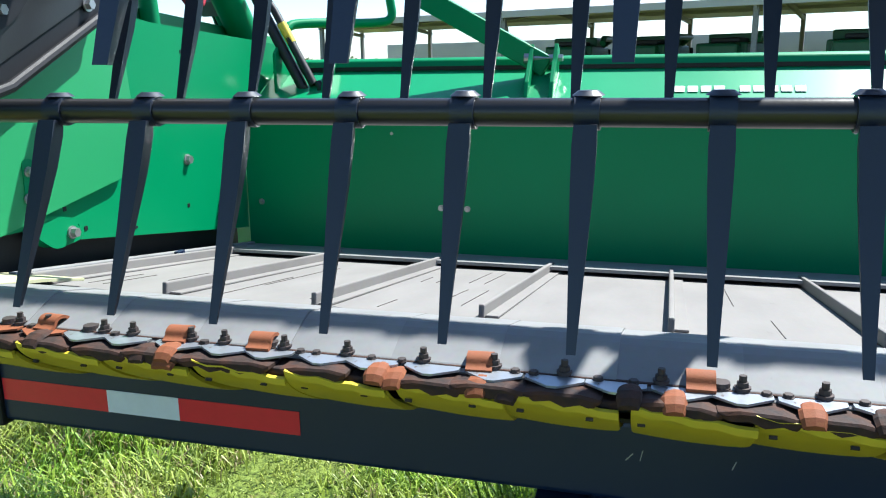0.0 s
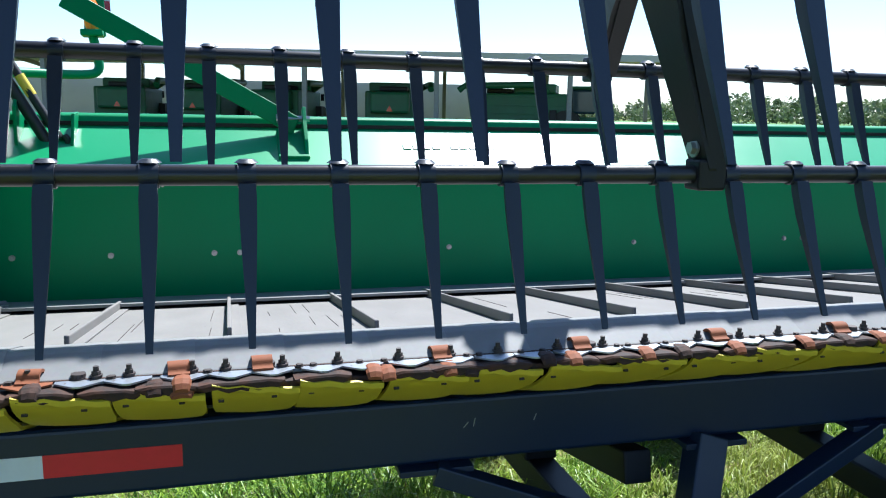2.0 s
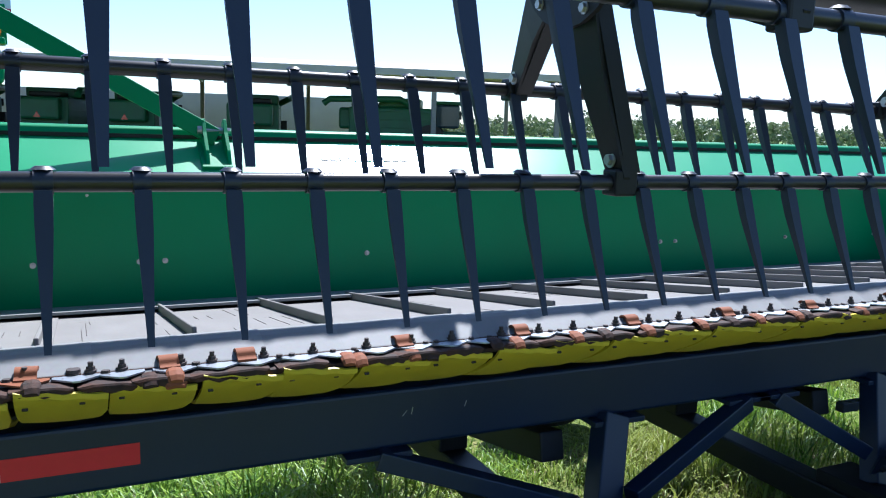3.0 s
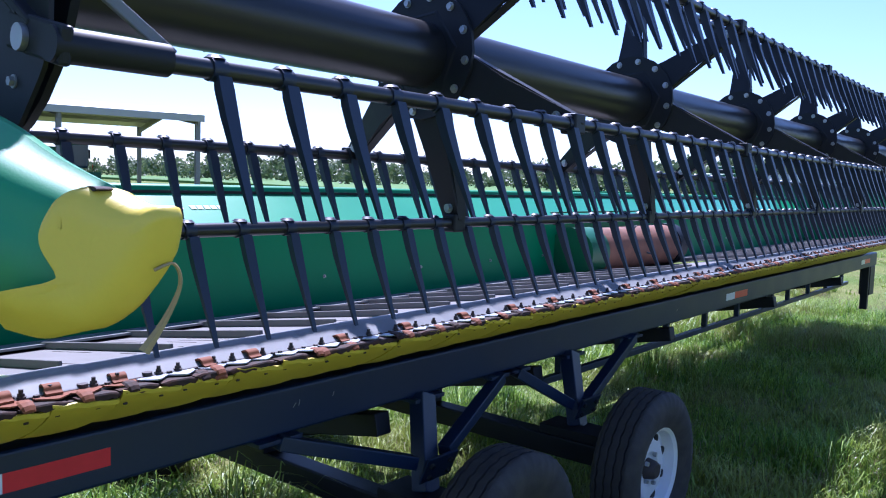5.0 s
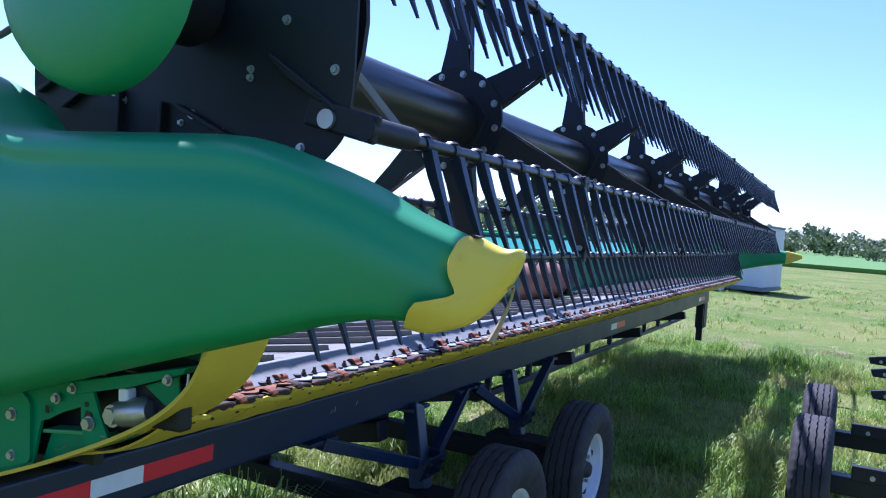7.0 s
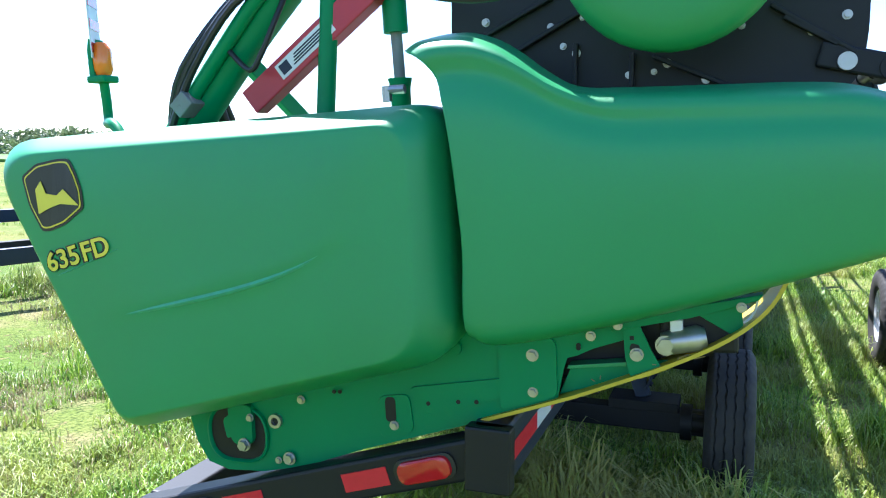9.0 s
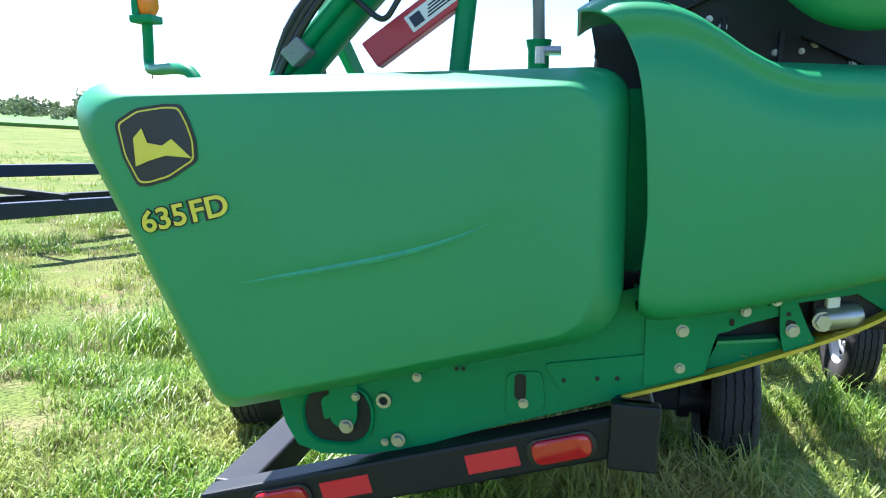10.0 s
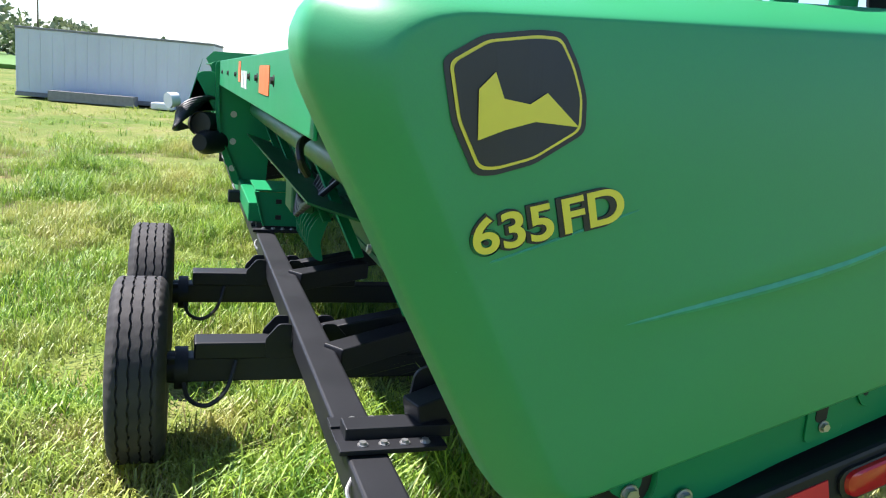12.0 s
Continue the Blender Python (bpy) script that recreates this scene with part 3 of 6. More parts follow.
def build_header():
    h = thing("grain_header", (5.8, 0.5, 0.75), "green draper grain header with black reel, resting on the trailer", "harvester header")
    # back wall with a feed opening, sloping strip, top beam
    wall = part("back_sheet", box(0.728, 5.0, 0.81, 0.816, 0.985, 1.41, 0.001), GREEN, h, "flat green back sheet")
    part("back_sheet", box(6.45, HX1, 0.81, 0.816, 0.985, 1.41, 0.001), GREEN, h)
    part("back_sheet", box(5.0, 6.45, 0.81, 0.816, 1.33, 1.41, 0.001), GREEN, h)
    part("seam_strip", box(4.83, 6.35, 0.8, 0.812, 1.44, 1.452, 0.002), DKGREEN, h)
    part("beam_face", prism([(0.806, 1.408), (1.035, 1.545), (1.05, 1.545), (1.05, 1.4), (0.83, 1.4)], 0.728, HX1, 0.003), GLOSSGREEN, h, "sloping green beam face")
    part("beam_top", prism([(1.03, 1.553), (1.04, 1.575), (1.055, 1.582), (1.13, 1.582), (1.13, 1.4), (1.05, 1.4), (1.05, 1.553)], 0.728, HX1, 0.004), GREEN, h)
    part("beam_seam", box(0.73, HX1, 1.027, 1.039, 1.544, 1.556, 0), BLACK, h)
    bolt = mesh_of("bolt", hexbolt((0, 0, 0), (0, -1, 0), 0.0065, 0.009, 0.009), ZINC)
    for x in (0.775, 1.045, 1.345, 1.422, 2.103, 2.79, 3.42, 3.5, 4.15, 4.75, 7.0, 7.6, 8.2, 8.28, 9.0, 9.7, 10.4):
        piece("bolt", bolt, wall, Matrix.Translation((x, 0.81, 1.16)))
    for x, z in ((2.9, 1.02), (3.9, 1.02), (1.2, 1.37), (1.75, 1.385), (2.4, 1.385)):
        piece("bolt", bolt, wall, Matrix.Translation((x, 0.81, z)) @ Matrix.Scale(0.5, 4))
    # lettering of the beam's maker, as plain bars
    for k in range(9):
        x = 1.97 + 0.034 * k + (0.03 if k > 3 else 0)
        bm = bmesh.new()
        add_box(bm, 0, 0.026, -0.001, 0, -0.014, 0.014)
        bm.transform(Matrix.Translation((x, 0.935, 1.4876)) @ Matrix.Rotation(radians(-59.1), 4, "X"))
        part("marking_bar", bm, SIGN, h)
    # belt: two sides, cleats
    for x0, x1 in ((0.76, 5.05), (6.4, HX1 - 0.1)):
        belt = part("draper_belt", sheet([(-0.2, 1.135), (-0.17, 1.15), (-0.14, 1.149), (0.72, 1.022), (0.75, 1.0)], x0, x1, -0.006), BELT, h, "grey ribbed rubber draper belt")
        k = 0
        while x0 + 0.085 + 0.3 * k < x1:
            x = 0.785 + 0.3 * k + (0 if x0 < 1 else 5.7)
            k += 1
            if x > x1 - 0.02:
                continue
            part("cleat", bar((x, -0.13, 1.16), (x, 0.68, 1.04), 0.01, 0.024, 0.003), BELT, belt)
            part("cleat_flange", bar((x + 0.012, -0.12, 1.149), (x + 0.012, 0.66, 1.0325), 0.03, 0.004, 0.001), BELT, belt)
        # fine scores worn into the rubber
        rnd = random.Random(31)
        for k in range(34 if x0 < 1 else 12):
            sx, sy = rnd.uniform(x0 + 0.05, x0 + 3.9), rnd.uniform(-0.11, 0.35)
            ey = min(sy + rnd.uniform(0.06, 0.34), 0.66)
            dx = rnd.uniform(-0.004, 0.004)
            for off in ((0.0, 0.035) if k % 3 == 0 else (0.0,)):
                part("score_line", bar((sx + off, sy, 1.1453 - 0.1477 * (sy + 0.12)), (sx + off + dx, ey, 1.1453 - 0.1477 * (ey + 0.12)), 0.0012, 0.0035, 0), DARKBOLT, belt)
    part("corner_plate", prism([(-0.1, 1.16), (-0.2, 1.184), (-0.32, 1.206), (-0.338, 1.206), (-0.342, 1.203), (-0.2, 1.178), (-0.1, 1.154)], 0.7, 0.885, 0.001), CREAM, h, "faded cream corner plate")
    part("belt_guide", sheet([(0.6, 1.05), (0.74, 1.03), (0.81, 1.02)], 0.728, HX1, 0.008), STEEL, h)
    part("centre_pan", sheet([(-0.2, 1.14), (0.75, 1.0)], 5.05, 6.4, -0.01), BELT, h)
    # feed drum in the opening
    part("feed_drum", sweep([(5.12, 0.68, 1.18), (6.4, 0.68, 1.18)], 0.16, 28), DRUM, h, "rusty feed drum", True)
    part("drum_end", sweep([(4.9, 0.68, 1.18), (5.14, 0.68, 1.18)], 0.17, 28), DKGREEN, h, "", True)
    part("drum_end", sweep([(6.36, 0.68, 1.18), (6.5, 0.68, 1.18)], 0.17, 28), BLACK, h, "", True)
    for k in range(7):
        a = k * 1.1
        part("drum_finger", sweep([(5.3 + 0.15 * k, 0.68, 1.18), (5.3 + 0.15 * k, 0.68 + 0.22 * math.cos(a), 1.18 + 0.22 * math.sin(a))], 0.008, 8), STEEL, h)
    # black fill under belts, added to close off light from below
    part("floor_fill", sheet([(-0.3, 1.075), (-0.18, 1.06), (0.3, 0.99), (0.9, 0.93)], HX0, HX1, -0.006), BLACK, h)
    # skid sheet segments
    prof = [(-0.14, 1.142), (-0.2, 1.166), (-0.25, 1.185), (-0.32, 1.201), (-0.336, 1.202), (-0.35, 1.1985), (-0.405, 1.1725), (-0.415, 1.165)]
    seg = mesh_of("skid_sheet", sheet(prof, 0.0, 0.1495, -0.003), STEEL, False)
    k = 0
    while 0.745 + 0.148 * k < HX1 - 0.15:
        x = 0.745 + 0.148 * k
        dz = 0.0005 * math.sin(k * 2.1)
        piece("skid_sheet", seg, h, Matrix.Translation((x, 0, dz)) @ Matrix.Rotation(radians(-0.45 + 0.08 * math.sin(k * 1.7)), 4, "Y") @ Matrix.Rotation(radians(0.1 * math.sin(k * 2.9)), 4, "Z"))
        k += 1
    # yellow panels under the knife
    prof = curve_pts([(0, -0.449, 1.163), (0, -0.442, 1.146), (0, -0.415, 1.122), (0, -0.36, 1.089), (0, -0.3, 1.061), (0, -0.24, 1.044), (0, -0.15, 1.02), (0, -0.05, 0.985)], 3)
    bm = sheet([(p.y, p.z) for p in prof], 0.0015, 0.1445, 0.006)
    bmesh.ops.subdivide_edges(bm, edges=[e for e in bm.edges if abs(e.verts[0].co.x - e.verts[1].co.x) > 0.1], cuts=5)
    for v in bm.verts:
        u = v.co.x / 0.146
        if v.co.z > 1.15:
            v.co.z -= 0.009 * u + 0.004 * abs(math.sin(u * 9))
        low = min(max((1.1 - v.co.z) / 0.045, 0), 1)
        if u > 0.95:
            v.co.x -= 0.003 + 0.012 * low * (1 if 1.05 < v.co.z < 1.09 else 0.2)
        if u < 0.05:
            v.co.x += 0.004 * low
        v.co.z -= 0.004 * math.sin(u * math.pi) * low - 0.0025 * (1 - u)
    panel = mesh_of("yellow_panel", bm, YELLOW, True)
    k = 0
    while 0.61 + 0.146 * k < HX1 - 0.1:
        x = 0.61 + 0.146 * k
        piece("yellow_panel", panel, h, Matrix.Translation((x, -0.009 + 0.002 * math.sin(k * 1.9), 0.0015 * math.sin(k * 2.7))) @ Matrix.Rotation(radians(0.6 + 0.6 * math.sin(k * 3.1)), 4, "Y"))
        k += 1
    n = k
    rivet = bmesh.new()
    add_box(rivet, -0.0045, 0.0045, -0.002, 0.002, -0.0015, 0.0015)
    rivet = mesh_of("panel_slot", rivet, DARKBOLT, False)
    for k in range(n):
        for a in (0.03, 0.115):
            piece("panel_slot", rivet, h, Matrix.Translation((0.61 + 0.146 * k + a, -0.44, 1.1335 + 0.002 * math.sin(k * 3 + a * 60))) @ Matrix.Rotation(radians(48), 4, "X"))
    part("bar_backing", prism([(-0.43, 1.156), (-0.418, 1.142), (-0.35, 1.106), (-0.27, 1.08), (-0.17, 1.07), (-0.17, 1.13), (-0.38, 1.158)], 0.76, HX1), BLACK, h)
    # cutterbar: knife sections, guards, hold-downs, bolts
    part("knife_back", box(HX0 + 0.05, HX1, -0.412, -0.39, 1.164, 1.1745, 0.001), RUST, h)
    bm = bmesh.new()
    o = [(0.001, -0.385), (0.075, -0.385), (0.0745, -0.424), (0.044, -0.446), (0.032, -0.446), (0.0015, -0.424)]
    a = [bm.verts.new((x, y, 1.1705)) for x, y in o]
    b = [bm.verts.new((x, y, 1.1735)) for x, y in o]
    bm.faces.new(a)
    bm.faces.new(b)
    for i in range(6):
        bm.faces.new((a[i], a[(i + 1) % 6], b[(i + 1) % 6], b[i]))
    sect = mesh_of("knife_section", bm, BLADE, False)
    rusty = sect.copy()
    rusty.materials.clear()
    rusty.materials.append(ORANGE)
    rnd = random.Random(3)
    k = 0
    while 0.66 + 0.0762 * k < HX1 - 0.05:
        piece("knife_section", rusty if k < 6 else sect, h, Matrix.Translation((0.66 + 0.0762 * k, rnd.uniform(-0.001, 0.001), 0)) @ Matrix.Rotation(rnd.uniform(-0.006, 0.006), 4, "Y"))
        k += 1
    # guard: forged body with a hooded point
    rings = []
    for y, w, z0, z1 in ((-0.385, 0.047, 1.15, 1.164), (-0.42, 0.048, 1.153, 1.168), (-0.444, 0.048, 1.155, 1.1695), (-0.455, 0.047, 1.154, 1.169), (-0.4575, 0.041, 1.155, 1.166)):
        rings.append([(-w, y, z0 + 0.008), (-w * 0.75, y, z0 + 0.001), (-w * 0.3, y, z0 + 0.004), (w * 0.1, y, z0 - 0.003), (w * 0.55, y, z0 + 0.002), (w * 0.8, y, z0 - 0.001), (w, y, z0 + 0.006), (w, y, z1 - 0.004), (w * 0.5, y, z1), (-w * 0.5, y, z1), (-w, y, z1 - 0.004)])
    guard = mesh_of("guard", loft(rings), RUST, False)
    # bent cap over every guard point, folded down at its front
    cap_rows = ((-0.418, 0.009, 1.1755), (-0.43, 0.0135, 1.1785), (-0.444, 0.0155, 1.1775), (-0.4555, 0.0145, 1.1725), (-0.4615, 0.012, 1.165))
    hood = mesh_of("guard_hood", loft([[(-w, y, z - 0.005), (-w * 0.6, y + 0.002, z - 0.007), (w * 0.6, y + 0.002, z - 0.007), (w, y, z - 0.006), (w * 0.8, y - 0.001, z - 0.001), (w * 0.1, y - 0.001, z), (-w * 0.7, y - 0.001, z - 0.0015)] for y, w, z in cap_rows]), ORANGE, False)
    dark_hood = hood.copy()
    dark_hood.materials.clear()
    dark_hood.materials.append(RUST)
    k = 0
    while 0.685 + 0.0978 * k < HX1 - 0.05:
        x = 0.685 + 0.0978 * k
        m = Matrix.Translation((x, 0, rnd.uniform(-0.002, 0.001))) @ Matrix.Rotation(rnd.uniform(-0.04, 0.04), 4, "Y")
        g = piece("guard", guard, h, m)
        piece("guard_hood", dark_hood if k % 3 == 1 else hood, g, m @ Matrix.Translation((rnd.uniform(-0.01, 0.01), 0, 0)) @ Matrix.Rotation(rnd.uniform(-0.12, 0.12), 4, "Y"))
        k += 1
    part("guard_lip", box(HX0 + 0.05, HX1, -0.446, -0.39, 1.15, 1.161, 0.003), RUST, h)
    # arched hold-down clips with washer and bolt beside them
    clip_prof = curve_pts([(0, -0.385, 1.174), (0, -0.384, 1.184), (0, -0.391, 1.191), (0, -0.402, 1.193), (0, -0.412, 1.189), (0, -0.417, 1.181), (0, -0.425, 1.178)], 3)
    clip = mesh_of("hold_down_clip", sheet([(p.y, p.z) for p in clip_prof], -0.017, 0.017, 0.005), ORANGE, True)
    nut = bmesh.new()
    add_hex(nut, (0, 0, 0), (0, 0, 1), 0.0095, 0.003, 12, 0.003)
    add_hex(nut, (0, 0, 0.003), (0, 0, 1), 0.0075, 0.008, 6, 0.01)
    add_sweep(nut, [(0, 0, 0.01), (0, 0, 0.019)], 0.0045, 8)
    nut = mesh_of("knife_bolt", nut, DARKBOLT, False)
    low = bmesh.new()
    add_hex(low, (0, 0, 0), (0, 0, 1), 0.0062, 0.0045, 6, 0.007)
    low = mesh_of("rivet_head", low, DARKBOLT, False)
    washer = bmesh.new()
    add_hex(washer, (0, 0, 0), (0, 0, 1), 0.012, 0.008, 16, 0.013)
    washer = mesh_of("spacer_washer", washer, DARKBOLT, False)
    k = 0
    while 0.82 + 0.1485 * k < HX1 - 0.1:
        x = 0.82 + 0.1485 * k
        clipped = x < 1.35 or k % 2 == 0
        if clipped:
            piece("hold_down_clip", clip, h, Matrix.Translation((x, 0, rnd.uniform(-0.002, 0.001))) @ Matrix.Rotation(rnd.uniform(-0.1, 0.1), 4, "Z"))
            piece("spacer_washer", washer, h, Matrix.Translation((x + 0.034, -0.402, 1.174)))
        for dx in ((-0.036, 0.06) if clipped else (0.0,)):
            piece("knife_bolt", nut, h, Matrix.Translation((x + dx + rnd.uniform(-0.004, 0.004), -0.405, 1.174)) @ Matrix.Rotation(rnd.uniform(0, 1), 4, "Z"))
        for dx in (-0.066, 0.085) if clipped else (-0.04, 0.04):
            piece("rivet_head", low, h, Matrix.Translation((x + dx, -0.412, 1.1735)))
        k += 1
    build_left_end(h)
    build_right_end(h)
    build_rear(h)
    # bracket and slanting arm on the beam
    part("bracket_plate", bar((1.6, 0.87, 1.452), (1.6, 1.0, 1.532), 0.1, 0.012, 0.003), GREEN, h)
    for x in (1.565, 1.635):
        part("bracket_ear", prism([(0.87, 1.447), (1.0, 1.525), (1.015, 1.6), (0.985, 1.615), (0.955, 1.57), (0.9, 1.51)], x, x + 0.012, 0.002), GREEN, h)
    part("bracket_pin", hexbolt((1.55, 0.985, 1.575), (1, 0, 0), 0.012, 0.11, 0.016), ZINC, h)
    part("slant_arm", bar((1.615, 0.99, 1.55), (0.92, 1.02, 1.93), 0.03, 0.062, 0.004), GREEN, h, "slanting green link arm")
    # lift cylinder and hose beside the end sheet
    part("lock_cylinder", sweep([(0.7, 0.97, 1.79), (0.745, 0.97, 1.7), (0.86, 0.965, 1.49)], 0.0175, 14), HOSE, h, "black hydraulic cylinder", True)
    part("lock_cylinder", sweep([(0.735, 0.97, 1.78), (0.77, 0.97, 1.73), (0.895, 0.96, 1.505)], [0.012, 0.012, 0.014], 12), HOSE, h, "", True)
    part("yellow_band", sweep([(0.792, 0.9695, 1.6905), (0.825, 0.968, 1.631)], 0.0148, 12), NOSE, h, "yellow sleeve on the hose", True)
    part("hose_eye", sweep(curve_pts([(0.87, 0.96, 1.5), (0.865, 0.955, 1.475), (0.89, 0.95, 1.468), (0.922, 0.95, 1.49), (0.91, 0.955, 1.512)], 5), 0.011, 8), HOSE, h, "", True)
    part("lug_plate", prism([(0.93, 1.47), (1.04, 1.54), (1.05, 1.64), (1.0, 1.66), (0.93, 1.6)], 0.775, 0.785, 0.002), GREEN, h)
    part("lug_plate", prism([(0.92, 1.46), (1.04, 1.53), (1.04, 1.585), (0.97, 1.58)], 0.93, 0.94, 0.002), GREEN, h)
    return h


def patch(bottom, top, rear, front, nu, nv):
    """A Coons patch in (y, z) between four outlines; u from rear to front, v from bottom to top."""
    def at(line, t):
        k = min(int(t * (len(line) - 1)), len(line) - 2)
        f = t * (len(line) - 1) - k
        return line[k] * (1 - f) + line[k + 1] * f
    rows = []
    for j in range(nv + 1):
        v = j / nv
        row = []
        for i in range(nu + 1):
            u = i / nu
            b, t, r, f = at(bottom, u), at(top, u), at(rear, v), at(front, v)
            c = b * (1 - v) + t * v + r * (1 - u) + f * u
            c -= bottom[0] * (1 - u) * (1 - v) + bottom[-1] * u * (1 - v) + top[0] * (1 - u) * v + top[-1] * u * v
            row.append((c, u, v))
        rows.append(row)
    return rows


def smooth2(pts, steps=8):
    return [Vector((p.x, p.y)) for p in curve_pts([(a, b, 0) for a, b in pts], steps)]


def dense(pts, step):
    out = []
    for a, b in zip(pts, pts[1:] + pts[:1]):
        n = max(1, int((b - a).length / step))
        out += [a + (b - a) * (i / n) for i in range(n)]
    return out


SHIELD_OUT = dense(rounded([(1.527, 1.742), (0.085, 1.775), (0.085, 1.15), (1.105, 0.893)], [0.2, 0.1, 0.12, 0.06], 10), 0.03)
SHIELD_MID = Vector((0.66, 1.4))


def crease_z(y):
    """Height of the crease that runs along the shield."""
    t = min(max((1.0 - y) / 0.65, 0), 1)
    return 1.262 + 0.13 * t + 0.06 * t ** 5


def shield_x(y, z):
    """The outer face of the shield at (y, z): crowned, rolled at its rim, with a step under the crease."""
    d = Vector((y, z)) - SHIELD_MID
    f = 0.0
    if d.length > 1e-6:
        n = len(SHIELD_OUT)
        ang = math.atan2(d.y, d.x)
        best = None
        for i in range(n):
            a, b = SHIELD_OUT[i] - SHIELD_MID, SHIELD_OUT[(i + 1) % n] - SHIELD_MID
            e = b - a
            den = d.x * e.y - d.y * e.x
            if abs(den) < 1e-12:
                continue
            t = (a.x * e.y - a.y * e.x) / den
            u = (a.x * d.y - a.y * d.x) / den
            if t > 0 and -1e-6 <= u <= 1 + 1e-6:
                best = t if best is None else min(best, t)
        f = 1 / best if best else 0.0
    x = 0.3 + 0.022 * f ** 3
    if f > 0.865:
        x += 0.095 * ((min(f, 1.0) - 0.865) / 0.135) ** 1.4
    fade = max(0.0, 1 - ((y - 0.68) / 0.4) ** 2)
    s = z - crease_z(y)
    if fade > 0:
        step = 1 / (1 + math.exp(-s / 0.008))
        x -= 0.011 * fade * step * math.exp(-max(s, 0) / 0.16) * (1 if f < 0.86 else 0)
    return x


def build_left_end(h):
    # inner end sheet, bright in the sun
    part("end_sheet", prism([(0.084, 1.19), (0.81, 1.078), (0.812, 1.41), (1.04, 1.55), (1.06, 1.632), (0.878, 1.642), (0.402, 1.668), (0.1, 1.71), (-0.2, 1.68), (-0.2, 1.24), (0.018, 1.24), (0.086, 1.226)], 0.72, 0.726, 0.001), GREEN, h, "bright green inner end sheet")
    part("inner_panel", prism(rounded([(0.235, 1.312), (-0.1, 1.252), (-0.42, 1.2), (-0.5, 1.62), (-0.2, 1.7), (0.26, 1.655), (0.285, 1.44)], 0.03), 0.738, 0.744, 0.002), SHIELD, h, "pale green inner divider panel")
    part("slot_recess", prism(rounded([(-0.045, 1.285), (-0.075, 1.285), (-0.075, 1.385), (-0.045, 1.385)], 0.014), 0.744, 0.746, 0.001), GREEN, h)
    inner = mesh_of("bolt", hexbolt((0, 0, 0), (1, 0, 0), 0.012, 0.013, 0.015), ZINC)
    for y, z, q, f in ((0.51, 1.32, 0.726, 1), (0.335, 1.366, 0.726, 1), (-0.062, 1.359, 0.746, 0.7), (-0.07, 1.306, 0.746, 0.7)):
        piece("bolt", inner, h, Matrix.Translation((q, y, z)) @ Matrix.Scale(f, 4))
    hole = mesh_of("punched_hole", box(0, 0.0015, -0.006, 0.006, -0.006, 0.006, 0), BLACK)
    for y, z in ((0.046, 1.265), (0.104, 1.212), (0.5, 1.198), (0.75, 1.175), (0.52, 1.6), (0.53, 1.51), (0.52, 1.43), (0.9, 1.57), (0.89, 1.48), (0.9, 1.39)):
        piece("punched_hole", hole, h, Matrix.Translation((0.7262, y, z)) @ Matrix.Scale(0.8, 4))
    part("punched_slot", box(0.7262, 0.7275, 0.235, 0.28, 1.178, 1.184, 0), BLACK, h)
    # black sheet standing for the darkness in the gap under the end sheet
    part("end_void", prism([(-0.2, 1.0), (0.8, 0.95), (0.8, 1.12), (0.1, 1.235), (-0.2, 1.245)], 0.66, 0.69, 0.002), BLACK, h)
    part("bracket_bolt", hexbolt((0.735, 0.05, 1.214), (1, 0, 0), 0.011, 0.016, 0.014), ZINC, h)
    part("end_bracket", prism(rounded([(0.09, 1.195), (0.0, 1.185), (-0.06, 1.23), (-0.05, 1.27), (0.06, 1.245)], 0.02), 0.705, 0.735, 0.003), GREEN, h)
    part("roller", sweep([(0.7, -0.12, 1.11), (0.7, 0.72, 0.99)], 0.03, 16), BLACK, h, "", True)
    part("belt_lip", bar((0.75, -0.14, 1.158), (0.75, 0.78, 1.025), 0.02, 0.03, 0.003), STEEL, h)
    part("lip_notch", box(0.758, 0.772, 0.37, 0.4, 1.075, 1.1, 0.002), BEAM, h)
    part("deck_corner", box(0.7, 0.81, 0.74, 0.81, 0.96, 1.02, 0.004), BLACK, h)
    # side plate with pressed shapes
    SAG["m"] = END_SAG
    low = [(0.995, 0.9), (0.975, 0.82), (0.94, 0.76), (0.872, 0.739), (0.75, 0.745), (0.611, 0.774), (0.412, 0.844), (0.065, 0.95), (-0.1, 1.012), (-0.13, 1.024), (-0.147, 1.1), (-0.155, 1.13), (-0.18, 1.135), (-0.222, 1.156), (-0.297, 1.18)]
    up = [(-0.3, 1.3), (-0.05, 1.26), (0.2, 1.2), (0.6, 1.1), (1.0, 0.99)]
    part("side_plate", prism(low + up, 0.54, 0.548, 0.0015), GREEN, h, "green side plate with holes and bolts")
    part("pressed_panel", prism(rounded([(0.22, 0.955), (-0.02, 1.03), (-0.03, 1.075), (0.27, 1.03)], 0.012), 0.533, 0.54, 0.002), GREEN, h)
    part("pressed_flange", prism(rounded([(0.98, 0.96), (0.12, 1.13), (0.12, 1.16), (0.98, 1.0)], 0.01), 0.53, 0.54, 0.002), GREEN, h)
    part("hinge_plate", prism(rounded([(0.02, 0.985), (-0.13, 1.03), (-0.13, 1.17), (-0.09, 1.2), (0.02, 1.2)], 0.015), 0.531, 0.54, 0.002), GREEN, h)
    part("slot_plate", prism(rounded([(0.365, 0.88), (0.265, 0.905), (0.275, 1.01), (0.365, 1.0)], 0.02), 0.534, 0.54, 0.002), GREEN, h)
    part("slot", prism(rounded([(0.345, 0.93), (0.315, 0.93), (0.315, 1.0), (0.345, 1.0)], 0.014), 0.532, 0.534), BLACK, h)
